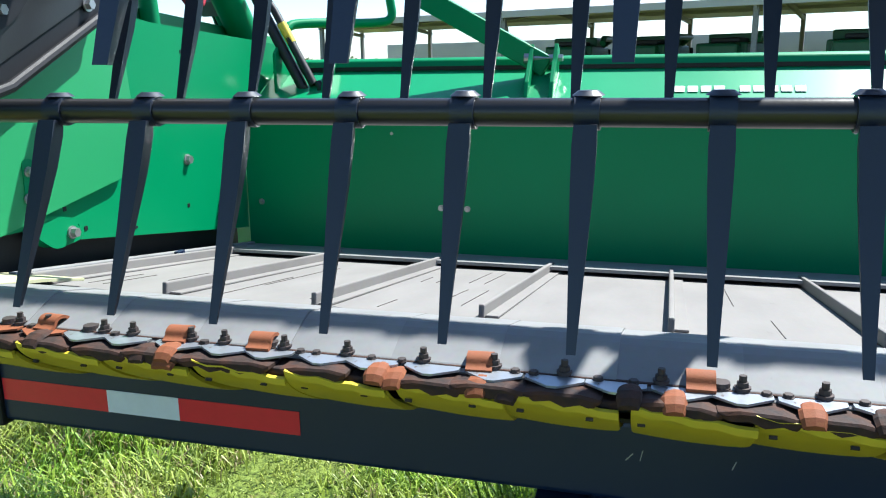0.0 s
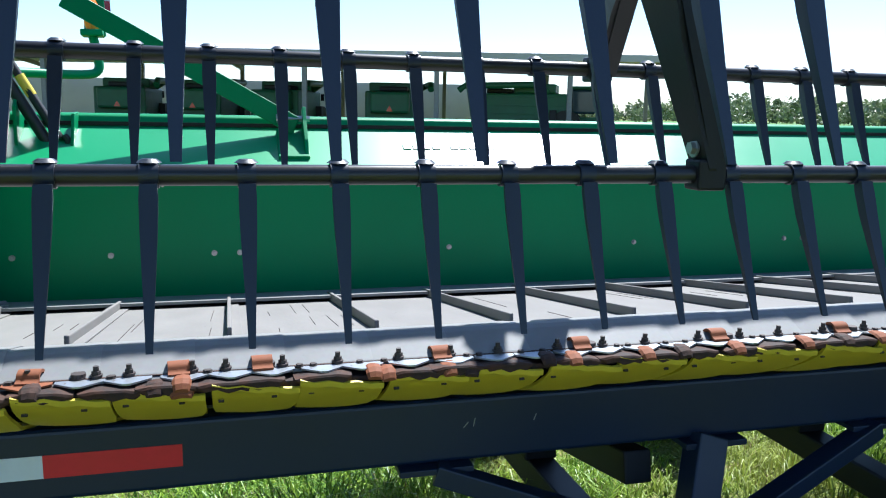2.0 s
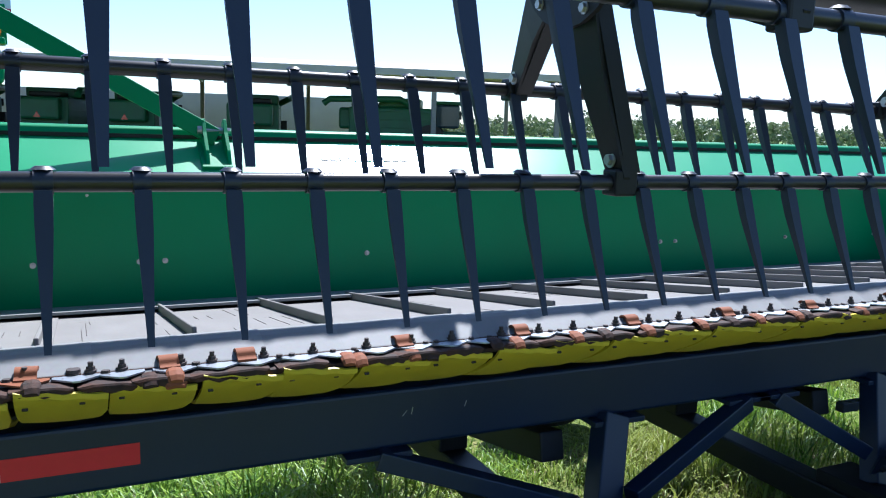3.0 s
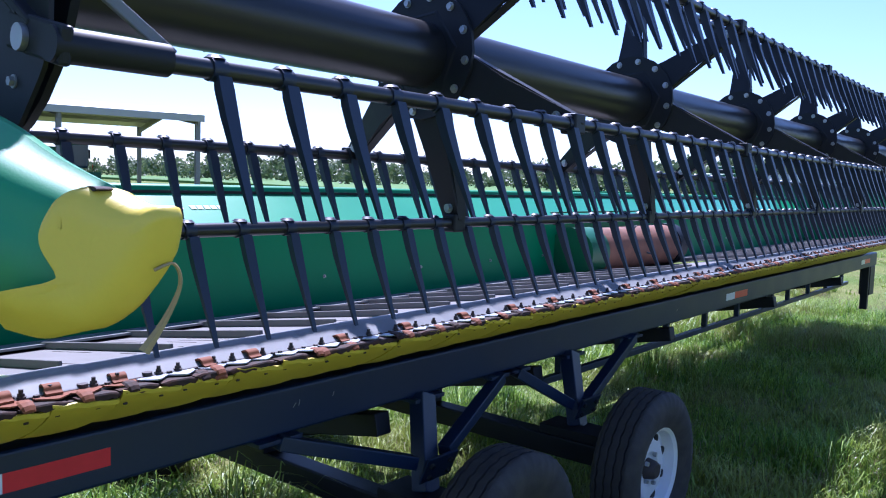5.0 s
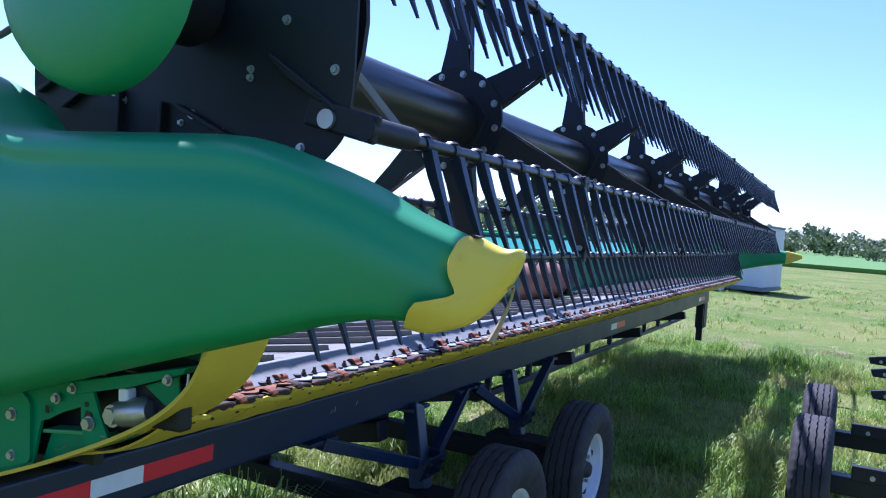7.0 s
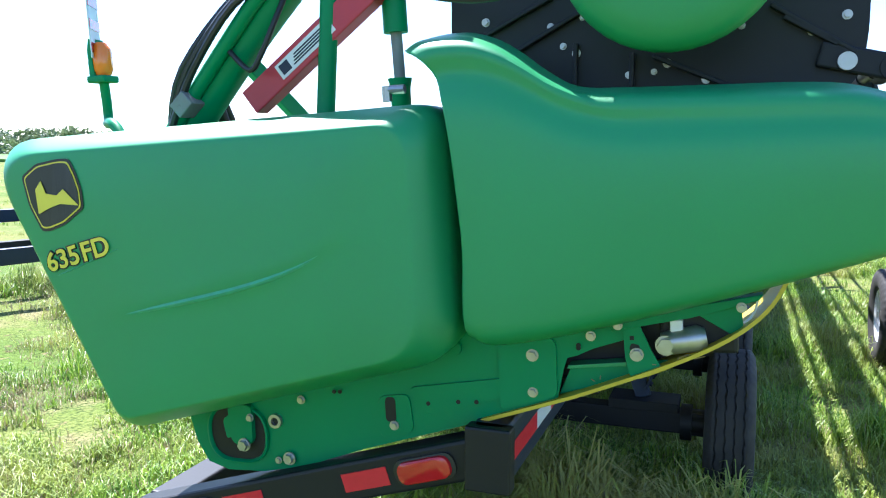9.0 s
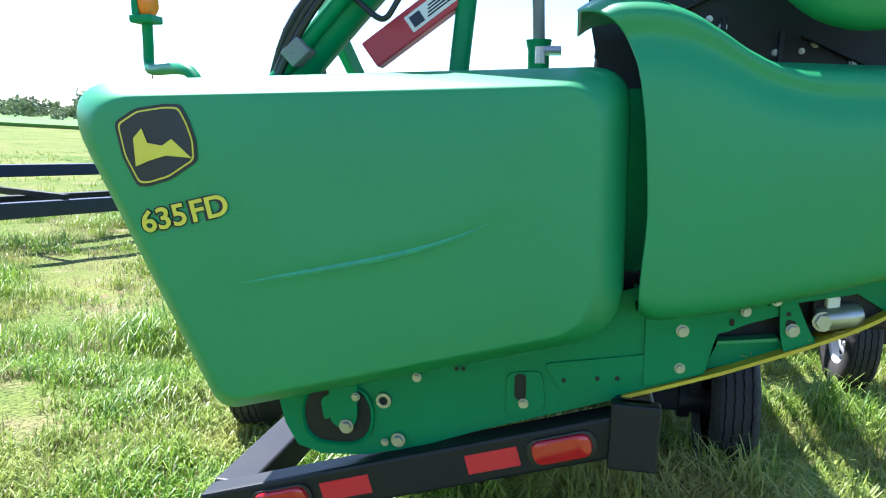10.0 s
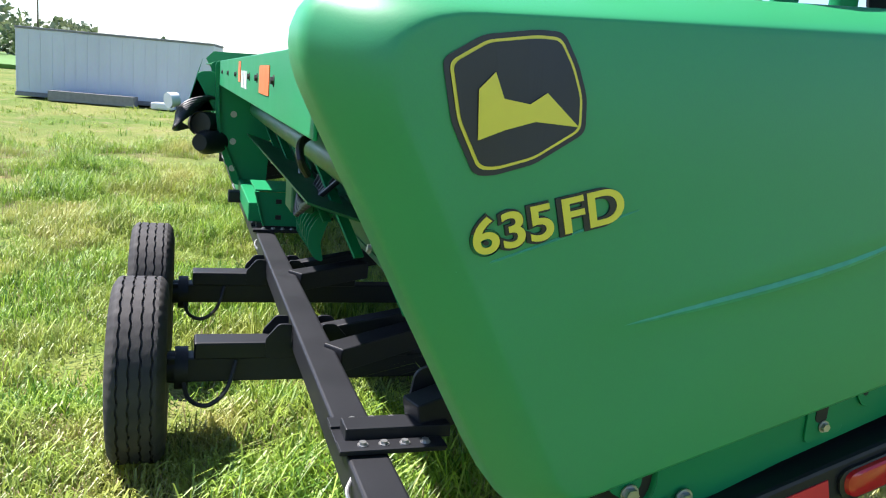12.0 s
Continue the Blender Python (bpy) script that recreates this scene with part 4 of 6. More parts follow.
    pc = Vector((0.825, 0.857))
    ring = rounded([(0.925, 0.772), (0.725, 0.772), (0.725, 0.942), (0.925, 0.942)], 0.0845, 8)
    scaled = lambda f: [pc + (p - pc) * f for p in ring]
    part("round_pocket", loft([[(x, p.x, p.y) for p in scaled(f)] for x, f in ((0.538, 1.03), (0.528, 1.02), (0.526, 0.98), (0.53, 0.94), (0.539, 0.92))], False), GREEN, h, "", True)
    # black disc put in for the dark inside of the pocket
    part("pocket_dark", prism(scaled(0.93), 0.5375, 0.5395), BLACK, h)
    part("pocket_arm", prism(rounded([(0.845, 0.95), (0.765, 0.95), (0.768, 0.84), (0.8, 0.815), (0.84, 0.84)], 0.015), 0.52, 0.5375, 0.003), GREEN, h)
    part("pocket_web", prism(rounded([(0.87, 0.9), (0.84, 0.92), (0.84, 0.85), (0.86, 0.84)], 0.01), 0.528, 0.5375, 0.002), GREEN, h)
    part("pocket_nut", hexbolt((0.518, 0.795, 0.832), (-1, 0, 0), 0.016, 0.016, 0.02), ZINC, h)
    part("pocket_nut", hexbolt((0.518, 0.768, 0.916), (-1, 0, 0), 0.01, 0.01, 0.012), ZINC, h)
    # opening round the knife drive, its dark depth drawn as a black sheet
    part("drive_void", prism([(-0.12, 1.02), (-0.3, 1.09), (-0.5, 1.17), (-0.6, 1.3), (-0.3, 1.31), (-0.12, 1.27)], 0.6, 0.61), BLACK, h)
    part("inner_web", prism([(-0.13, 1.026), (-0.3, 1.078), (-0.44, 1.13), (-0.36, 1.125), (-0.3, 1.112), (-0.16, 1.098)], 0.565, 0.572, 0.001), GREEN, h)
    part("bright_ledge", prism([(-0.155, 1.1), (-0.3, 1.114), (-0.302, 1.124), (-0.158, 1.109)], 0.545, 0.59, 0.001), SHIELD, h)
    part("drive_arm", prism(rounded([(-0.295, 1.24), (-0.332, 1.228), (-0.362, 1.16), (-0.388, 1.112), (-0.312, 1.088), (-0.3, 1.14)], 0.012), 0.53, 0.538, 0.002), GREEN, h)
    part("drive_arm_hole", prism(rounded([(-0.31, 1.16), (-0.335, 1.158), (-0.335, 1.172), (-0.315, 1.176)], 0.005), 0.5285, 0.5302), BLACK, h)
    part("drive_arm_pivot", hexbolt((0.529, -0.328, 1.149), (-1, 0, 0), 0.014, 0.014, 0.017), ZINC, h)
    part("square_hole", box(0.5285, 0.5302, -0.322, -0.312, 1.184, 1.194, 0), BLACK, h)
    part("drive_strip", prism([(-0.27, 1.205), (-0.45, 1.243), (-0.6, 1.287), (-0.612, 1.303), (-0.45, 1.27), (-0.27, 1.235)], 0.522, 0.56, 0.003), GREEN, h)
    part("strip_flange", prism([(-0.47, 1.245), (-0.565, 1.275), (-0.57, 1.215), (-0.548, 1.198)], 0.548, 0.553, 0.001), GREEN, h)
    part("knife_drive", box(0.56, 0.6, -0.56, -0.38, 1.15, 1.25, 0.01), BLACK, h)
    part("drive_head", sweep([(0.55, -0.385, 1.176), (0.548, -0.41, 1.178), (0.548, -0.47, 1.19), (0.55, -0.487, 1.193)], [0.024, 0.03, 0.032, 0.022], 20), ZINC, h, "grey knife drive head", True)
    part("drive_head_eye", hexbolt((0.53, -0.396, 1.174), (-1, 0, 0), 0.02, 0.012, 0.025), ZINC, h)
    part("drive_link", box(0.535, 0.56, -0.435, -0.405, 1.205, 1.235, 0.004), SIGN, h)
    part("strip_nut", hexbolt((0.521, -0.285, 1.222), (-1, 0, 0), 0.008, 0.012, 0.012), ZINC, h)
    part("strip_nut", hexbolt((0.521, -0.565, 1.272), (-1, 0, 0), 0.008, 0.012, 0.012), ZINC, h)
    part("grease_line", sweep(curve_pts([(0.55, -0.57, 1.23), (0.545, -0.59, 1.25), (0.54, -0.6, 1.285)], 4), 0.003, 6), SIGN, h)
    rnd = random.Random(21)
    for k in range(14):
        y = rnd.uniform(-0.46, -0.18)
        z = 1.04 - 0.28 * (y + 0.13) + rnd.uniform(0.0, 0.02) if k < 7 else 1.245 - 0.24 * (y + 0.35) + rnd.uniform(0.0, 0.02)
        part("straw", sweep([(0.545, y, z), (0.535 + rnd.uniform(-0.01, 0.01), y + rnd.uniform(-0.03, 0.03), z + rnd.uniform(-0.012, 0.015))], 0.0014, 5), STRAW, h)
    outer = mesh_of("side_bolt", hexbolt((0, 0, 0), (-1, 0, 0), 0.0135, 0.014, 0.018), ZINC)
    for y, z, s in ((-0.07, 1.135, 0.9), (-0.068, 1.038, 0.75), (0.604, 0.975, 0.7), (0.321, 0.921, 0.75), (0.655, 0.797, 1.1), (0.692, 0.788, 0.6), (-0.218, 1.19, 0.7)):
        piece("side_bolt", outer, h, Matrix.Translation((0.532, y, z)) @ Matrix.Scale(s, 4))
    part("open_nut", loft([[(x, 0.695 + r * math.cos(k * 0.5236), 0.905 + r * math.sin(k * 0.5236)) for k in range(12)] for x, r in ((0.54, 0.021), (0.528, 0.021), (0.528, 0.012), (0.538, 0.011))], False), ZINC, h)
    part("open_nut_bore", sweep([(0.539, 0.695, 0.905), (0.537, 0.695, 0.905)], 0.012, 10), BLACK, h)
    dot = mesh_of("hole", sweep([(0, 0, 0), (-0.0015, 0, 0)], 0.006, 10), BLACK)
    for y, z in ((0.219, 0.989), (0.134, 0.999), (0.084, 1.002), (0.498, 1.005), (0.48, 1.006), (-0.187, 1.165), (-0.187, 1.158)):
        piece("hole", dot, h, Matrix.Translation((0.5325, y, z)))
    # yellow end skid
    SAG["m"] = None
    line = smooth2([(0.08, 0.928), (-0.06, 0.98), (-0.187, 1.03), (-0.396, 1.124), (-0.515, 1.193), (-0.59, 1.262), (-0.63, 1.335), (-0.65, 1.4)], 4)
    part("end_skid", sheet([(p.x, p.y) for p in line], 0.548, 0.73, -0.009), YELLOW, h, "yellow curved end skid", True)
    SAG["m"] = END_SAG
    # end shield: crowned moulded panel with a flowing crease
    rings = []
    for f in (1.0, 1.0, 1.0, 0.995, 0.985, 0.97, 0.95, 0.935, 0.92, 0.905, 0.89, 0.88, 0.872, 0.865, 0.855, 0.83, 0.8, 0.77, 0.73, 0.69, 0.65, 0.61, 0.57, 0.53, 0.49, 0.45, 0.41, 0.37, 0.33, 0.28, 0.22, 0.16, 0.1, 0.04):
        k = len(rings)
        ring = []
        for p in SHIELD_OUT:
            q = SHIELD_MID + (p - SHIELD_MID) * (f - (0.012 if k == 0 else 0))
            ring.append(((0.6, 0.51, 0.44)[k] if k < 3 else shield_x(q.x, q.y), q.x, q.y))
        rings.append(ring)
    sh = part("end_shield", loft(rings), SHIELD, h, "moulded green plastic end shield", True, 60)
    # the crease's highlight is drawn as a pale green strip
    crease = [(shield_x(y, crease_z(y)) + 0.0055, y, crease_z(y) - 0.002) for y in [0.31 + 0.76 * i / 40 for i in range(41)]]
    part("crease_streak", sweep(crease, [0.001 + 0.009 * math.sin(math.pi * i / 40) ** 0.7 for i in range(41)], 8), PALEBLUE, h, "pale painted highlight along the moulded crease", True)
    part("crease_streak", sweep([(shield_x(y, 1.35 - 0.34 * (y - 1.25)), y, 1.35 - 0.34 * (y - 1.25)) for y in (1.255, 1.2, 1.14, 1.08, 1.02, 0.985)], [0.001, 0.0022, 0.0026, 0.0026, 0.0022, 0.001], 6), PALEBLUE, h)
    build_decals(sh)
    SAG["m"] = None
    # divider: a long shell that narrows to the nose
    bottom = smooth2([(0.07, 1.178), (0.03, 1.163), (-0.04, 1.175), (-0.161, 1.205), (-0.421, 1.284), (-0.637, 1.352), (-0.806, 1.405), (-0.909, 1.438), (-0.985, 1.452), (-1.085, 1.45)])
    top = smooth2([(0.262, 1.868), (0.215, 1.893), (0.12, 1.9), (0.045, 1.882), (-0.02, 1.848), (-0.085, 1.802), (-0.16, 1.764), (-0.27, 1.759), (-0.44, 1.76), (-0.655, 1.763), (-0.755, 1.753), (-0.86, 1.722), (-0.96, 1.683), (-1.035, 1.642), (-1.125, 1.602)])
    rear = smooth2([(0.07, 1.178), (0.076, 1.25), (0.073, 1.4), (0.085, 1.53), (0.1, 1.64), (0.122, 1.74), (0.155, 1.806), (0.2, 1.845), (0.262, 1.868)])
    front = smooth2([(-1.085, 1.45), (-1.128, 1.48), (-1.13, 1.53), (-1.125, 1.602)])
    rows = patch(bottom, top, rear, front, 56, 28)
    def xo(y):
        t = min(max((-y - 0.33) / 0.87, 0), 1)
        return 0.375 + 0.03 * max(0, -y) + 0.25 * t * t
    bm = bmesh.new()
    grid = []
    for row in rows:
        g = []
        for c, u, v in row:
            belly = 0.05 * (1 - 0.7 * max(0, (u - 0.8) / 0.2) ** 2) * (1 - (2 * v - 1) ** 2) - 0.028 * math.exp(-((v - 0.72) / 0.07) ** 2) * (1 - u)
            edge = 0.1 * max(0, (v - 0.86) / 0.14) ** 2 + 0.04 * max(0, (0.08 - v) / 0.08) ** 2
            x = xo(c.x) + 0.03 - belly + edge * (0.4 + 0.6 * (1 - u))
            g.append(bm.verts.new((x, c.x, c.y)))
        grid.append(g)
    # inward returns of the top and bottom edges, and the inner side
    for sign, base in ((1, grid[-1]), (-1, grid[0])):
        prev = base
        for k, (dx, dz) in enumerate(((0.05, 0.012), (0.12, 0.0), (0.2, -0.03))):
            cur = []
            for i, v in enumerate(base):
                u = i / 56
                w = (1 - u) + u * 0.16
                cur.append(bm.verts.new((v.co.x + dx * w, v.co.y, v.co.z + sign * dz * (1 - 0.6 * u))))
            for i in range(56):
                bm.faces.new((prev[i], prev[i + 1], cur[i + 1], cur[i]) if sign > 0 else (prev[i + 1], prev[i], cur[i], cur[i + 1]))
            prev = cur
        if sign > 0:
            top_in = prev
        else:
            bot_in = prev
    for a, b in zip(grid, grid[1:]):
        for i in range(56):
            bm.faces.new((a[i], a[i + 1], b[i + 1], b[i]))
    for i in range(14, 56):
        bm.faces.new((top_in[i], top_in[i + 1], bot_in[i + 1], bot_in[i]))
    dv = part("divider", bm, SHIELD, h, "long moulded green crop divider", True)
    so = dv.modifiers.new("thick", "SOLIDIFY")
    so.thickness, so.offset = 0.006, -1
    # yellow nose: moulded cap over the tip, hooked upward, with a tail along the lower edge
    o = rounded([(-1.035, 1.438), (-1.075, 1.43), (-1.128, 1.446), (-1.158, 1.472), (-1.184, 1.508), (-1.208, 1.55), (-1.218, 1.584), (-1.21, 1.595), (-1.182, 1.591), (-1.16, 1.6), (-1.138, 1.613), (-1.124, 1.611), (-1.113, 1.575), (-1.114, 1.548), (-1.126, 1.508), (-1.127, 1.484), (-1.114, 1.47), (-1.078, 1.453)], [0.006, 0.015, 0.015, 0.015, 0.015, 0.015, 0.006, 0.006, 0.012, 0.012, 0.01, 0.008, 0.012, 0.012, 0.012, 0.008, 0.008, 0.012], 5)
    o = [Vector((-0.004, 0)) + p for p in o]
    spine = lambda p: Vector((p.x * 0.55 - 1.135 * 0.45, 1.53 + (p.y - 1.53) * 0.4))
    rings = []
    for dx, f in ((-0.022, 0.05), (-0.022, 0.3), (-0.02, 0.55), (-0.014, 0.78), (-0.004, 0.92), (0.01, 1.0), (0.038, 1.0), (0.048, 0.95), (0.054, 0.8), (0.056, 0.1)):
        ring = []
        for p in o:
            c = spine(p) + (p - spine(p)) * f
            tip = min(max((-c.x - 1.1) / 0.13, 0), 1)
            low = max(0.0, (1.47 - c.y) / 0.05)
            w = 1 - 0.45 * tip - 0.2 * low
            inner = min(max((c.x + 1.145) / 0.04, 0), 1) * min(max((c.y - 1.452) / 0.03, 0), 1) * (1 if dx < 0.02 else 0)
            deep = min(dx, 0.012) if c.y < 1.47 and c.x > -1.125 else dx
            ring.append((xo(c.x) + 0.036 + (deep - 0.02) * w - 0.03 * inner, c.x, c.y))
        rings.append(ring)
    part("nose", loft(rings), NOSE, dv, "yellow plastic nose tip", True, 60)
    part("worn_spot", loft([[(xo(-1.14) + 0.02 + q, -1.14 + 0.014 * math.cos(k * 0.524), 1.6105 + 0.003 * math.sin(k * 0.524)) for k in range(12)] for q in (0.0, 0.02)]), RUST, dv)
    tw = curve_pts([(0.69, -1.2, 1.52), (0.715, -1.2, 1.526), (0.73, -1.19, 1.5), (0.718, -1.18, 1.46), (0.695, -1.17, 1.42)], 5)
    part("twine", sweep(tw, [0.002 + 0.006 * (i / (len(tw) - 1)) ** 3 for i in range(len(tw))], 6), STRAW, dv, "frayed straw twine")


def build_decals(sh):
    def flat(o, mat, name, lift, label=""):
        bm = loft([[(shield_x(p[0], p[1]) - lift, p[0], p[1]) for p in o], [(shield_x(p[0], p[1]) - lift - 0.0012, p[0], p[1]) for p in o]])
        bmesh.ops.triangulate(bm, faces=bm.faces[:])
        return part(name, bm, mat, sh, label)
    q = [(1.297, 1.64), (1.242, 1.673), (1.165, 1.684), (1.126, 1.683), (1.103, 1.643), (1.087, 1.599), (1.085, 1.55), (1.158, 1.505), (1.217, 1.488), (1.244, 1.488), (1.28, 1.558)]
    q = rounded([Vector(p) for p in q], 0.012, 4)
    flat(q, DECALBLACK, "emblem", 0.002, "dark shield-shaped emblem with a yellow border")
    cq = sum((Vector(p) for p in q), Vector((0, 0))) / len(q)
    flat([cq + (p - cq) * 0.92 for p in q], DECALYELLOW, "emblem_border", 0.0034)
    flat([cq + (p - cq) * 0.875 for p in q], DECALBLACK, "emblem_field", 0.0048)
    # plain angular shape on the emblem
    body = [(1.246, 1.603), (1.224, 1.626), (1.21, 1.592), (1.172, 1.586), (1.148, 1.602), (1.098, 1.558), (1.163, 1.563), (1.205, 1.551), (1.243, 1.536), (1.222, 1.566), (1.22, 1.588)]
    flat([Vector(p) for p in body], DECALYELLOW, "emblem_shape", 0.0062)
    # model number
    for mat, off, ext, name in ((DECALBLACK, 0.004, 0.004, "number_outline"), (DECALYELLOW, 0.0, 0.0012, "number")):
        cu = bpy.data.curves.new(name, "FONT")
        cu.body = "635 FD"
        cu.space_word = 0.3
        cu.size, cu.offset, cu.extrude = 0.1, off * 1.1 + 0.0018, ext * 0.5
        cu.space_character = 1.0
        tmp = bpy.data.objects.new(name, cu)
        scene.collection.objects.link(tmp)
        dg = bpy.context.evaluated_depsgraph_get()
        me = bpy.data.meshes.new_from_object(tmp.evaluated_get(dg))
        bpy.data.objects.remove(tmp)
        me.materials.clear()
        me.materials.append(mat)
        ang = math.atan2(0.05, 0.212)
        xs = [v.co.x for v in me.vertices]
        sx = 0.232 / (max(xs) - min(xs))
        m = Matrix.Translation((0, 1.236, 1.375)) @ Matrix(((0, 0, -1, 0), (-1, 0, 0, 0), (0, 1, 0, 0), (0, 0, 0, 1))) @ Matrix.Rotation(ang, 4, "Z") @ Matrix.Diagonal((sx, 0.72, 1, 1))
        lift = 0.002 if mat is DECALBLACK else 0.0045
        for v in me.vertices:
            q = m @ v.co
            v.co = (shield_x(q.y, q.z) - lift + q.x, q.y, q.z)
        piece(name, me, sh, None, "yellow model number 635FD outlined in black" if mat is DECALYELLOW else "")


def build_right_end(h):
    x = HX1
    part("end_sheet", prism([(-0.45, 1.15), (0.81, 0.98), (1.1, 0.95), (1.1, 1.6), (0.5, 1.7), (0.0, 1.75), (-0.3, 1.6)], x, x + 0.008, 0.001), GREEN, h)
    part("end_shield", loft([[(x + d, 0.66 + (y - 0.66) * f, 1.35 + (z - 1.35) * f) for y, z in ((1.4, 1.65), (1.3, 1.75), (0.1, 1.78), (0.08, 1.2), (1.0, 0.95))] for d, f in ((0.02, 1), (0.2, 1), (0.26, 0.9))]), SHIELD, h, "", True)
    rings = []
    for y, x0, x1, z0, z1 in ((0.1, -0.02, 0.24, 1.2, 1.8), (-0.3, -0.02, 0.22, 1.25, 1.7), (-0.7, -0.05, 0.15, 1.36, 1.62), (-1.0, -0.1, 0.05, 1.42, 1.58)):
        o = rounded([(x + x0, z0), (x + x1, z0), (x + x1, z1), (x + x0, z1)], 0.06, 5)
        rings.append([(p.x, y, p.y) for p in o])
    dv = part("divider", loft(rings), SHIELD, h, "green crop divider", True)
    rings = []
    for y, x0, x1, z0, z1 in ((-0.98, -0.1, 0.06, 1.41, 1.59), (-1.08, -0.12, 0.02, 1.45, 1.57), (-1.18, -0.12, -0.07, 1.5, 1.55)):
        o = rounded([(x + x0, z0), (x + x1, z0), (x + x1, z1), (x + x0, z1)], 0.02, 5)
        rings.append([(p.x, y, p.y) for p in o])
    part("nose", loft(rings), NOSE, dv, "yellow plastic nose tip", True)


def build_rear(h):
    # deep top beam: flat top skin, rear lip, and a sloping underside towards the back sheet
    part("beam_skin", box(0.75, HX1, 1.12, 1.4, 1.565, 1.575, 0.002), GREEN, h)
    lip = part("rear_lip", box(0.75, 5.5, 1.4, 1.408, 1.405, 1.577, 0.003), GREEN, h, "green rear lip with orange reflectors")
    # darker green from here down paints in the shade below the beam
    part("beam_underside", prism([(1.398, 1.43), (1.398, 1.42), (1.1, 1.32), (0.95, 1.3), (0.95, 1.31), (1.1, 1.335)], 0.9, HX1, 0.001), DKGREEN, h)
    for x0, x1, z0, z1 in ((1.62, 1.95, 1.455, 1.54), (2.95, 3.1, 1.47, 1.56)):
        part("reflector", box(x0, x1, 1.4082, 1.4105, z0, z1, 0), ORANGETAPE, lip, "orange reflector")
    for k in range(4):
        part("marking_bar", box(2.55 + 0.09 * k, 2.6 + 0.09 * k, 1.4082, 1.4105, 1.45, 1.52, 0), SIGN, lip)
    for x in (1.5, 2.05, 2.4, 3.3, 4.1, 4.9):
        part("lip_bolt", hexbolt((x, 1.408, 1.5), (0, 1, 0), 0.012, 0.01, 0.016), DARKBOLT, lip)
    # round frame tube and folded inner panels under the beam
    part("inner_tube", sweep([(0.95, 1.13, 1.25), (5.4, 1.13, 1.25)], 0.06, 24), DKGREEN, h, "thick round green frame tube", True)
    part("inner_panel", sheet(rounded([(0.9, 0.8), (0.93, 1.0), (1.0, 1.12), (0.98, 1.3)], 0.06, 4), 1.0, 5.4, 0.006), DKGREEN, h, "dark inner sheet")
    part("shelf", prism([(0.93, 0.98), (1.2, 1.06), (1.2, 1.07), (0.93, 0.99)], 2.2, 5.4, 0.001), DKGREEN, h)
    for x in (1.6, 2.4, 3.2, 4.0, 4.8):
        part("inner_brace", bar((x, 0.95, 0.82), (x + 0.3, 1.1, 1.2), 0.05, 0.012, 0.002), GREEN, h)
        part("brace_bolt", hexbolt((x + 0.13, 1.06, 1.0), (0, 1, 0.2), 0.014, 0.012, 0.018), ZINC, h)
    # lower rear rail that ends at a web plate with square holes
    part("rear_rail", box(4.35, HX1, 1.14, 1.25, 0.6, 0.72, 0.008), GREEN, h)
    part("rail_rear_skin", prism([(1.25, 0.72), (1.4, 1.05), (1.42, 1.4), (1.41, 1.4), (1.39, 1.05), (1.24, 0.72)], 5.42, 7.6, 0.001), GREEN, h)
    web = part("rear_web", prism([(0.82, 0.585), (1.16, 0.585), (1.215, 0.795), (0.82, 0.8)], 4.3, 4.312, 0.002), GREEN, h, "green web plate with square holes")
    part("web_cap", box(4.3, 4.75, 0.82, 1.215, 0.8, 0.812, 0.003), GREEN, web)
    part("web_flange", bar((4.31, 1.215, 0.8), (4.31, 1.16, 0.585), 0.05, 0.01, 0.002, (0, 1, 0)), GREEN, web)
    for y in (0.93, 1.07):
        for z in (0.64, 0.74):
            part("square_hole", box(4.2975, 4.2995, y - 0.018, y + 0.018, z - 0.014, z + 0.014, 0), BLACK, web)
    # centre frame plates standing proud of the rear
    for x in (5.45, 6.6):
        part("frame_plate", prism(rounded([(1.0, 1.58), (1.44, 1.575), (1.43, 1.2), (1.4, 1.0), (1.29, 0.68), (1.05, 0.66)], 0.03), x, x + 0.03, 0.004), GREEN, h, "thick green centre frame plate")
        for z in (0.8, 1.0, 1.2, 1.4):
            part("plate_nut", hexbolt((x, 1.3, z), (-1, 0, 0), 0.018, 0.014, 0.024), ZINC, h)
    part("latch_arm", prism(rounded([(1.43, 1.5), (1.56, 1.49), (1.58, 1.42), (1.55, 1.3), (1.43, 1.2)], 0.04), 5.48, 5.54, 0.006), GREEN, h)
    # hose bundle and couplers by the centre frame
    for k in range(9):
        p = [(5.5 + 0.05 * k, 1.42, 1.3 - 0.012 * k), (5.45, 1.5 + 0.01 * k, 1.31 - 0.014 * k), (5.4 - 0.02 * k, 1.64 + 0.008 * k, 1.26 - 0.02 * k), (5.42, 1.7, 1.16 - 0.012 * k), (5.5, 1.62, 1.08), (5.6, 1.46, 1.1)]
        part("hose", sweep(curve_pts(p, 5), 0.013, 8), HOSE, h, "", True)
    part("coupler_cap", sweep([(5.4, 1.7, 1.28), (5.36, 1.76, 1.27)], [0.05, 0.055], 14), SIGN, h, "pale coupler cap", True)
    part("coupler", sweep([(5.6, 1.44, 1.12), (5.4, 1.54, 1.12)], [0.075, 0.085], 20), HOSE, h, "", True)
    part("coupler_ring", loft([[(5.4 + 0.02 * math.cos(w), 1.54 + 0.07 * math.cos(a) + 0.012 * math.sin(w), 1.12 + 0.085 * math.sin(a)) for w in (0, 1.57, 3.14, 4.71)] for a in [0.3142 * k for k in range(21)]], False), RUBBER, h)
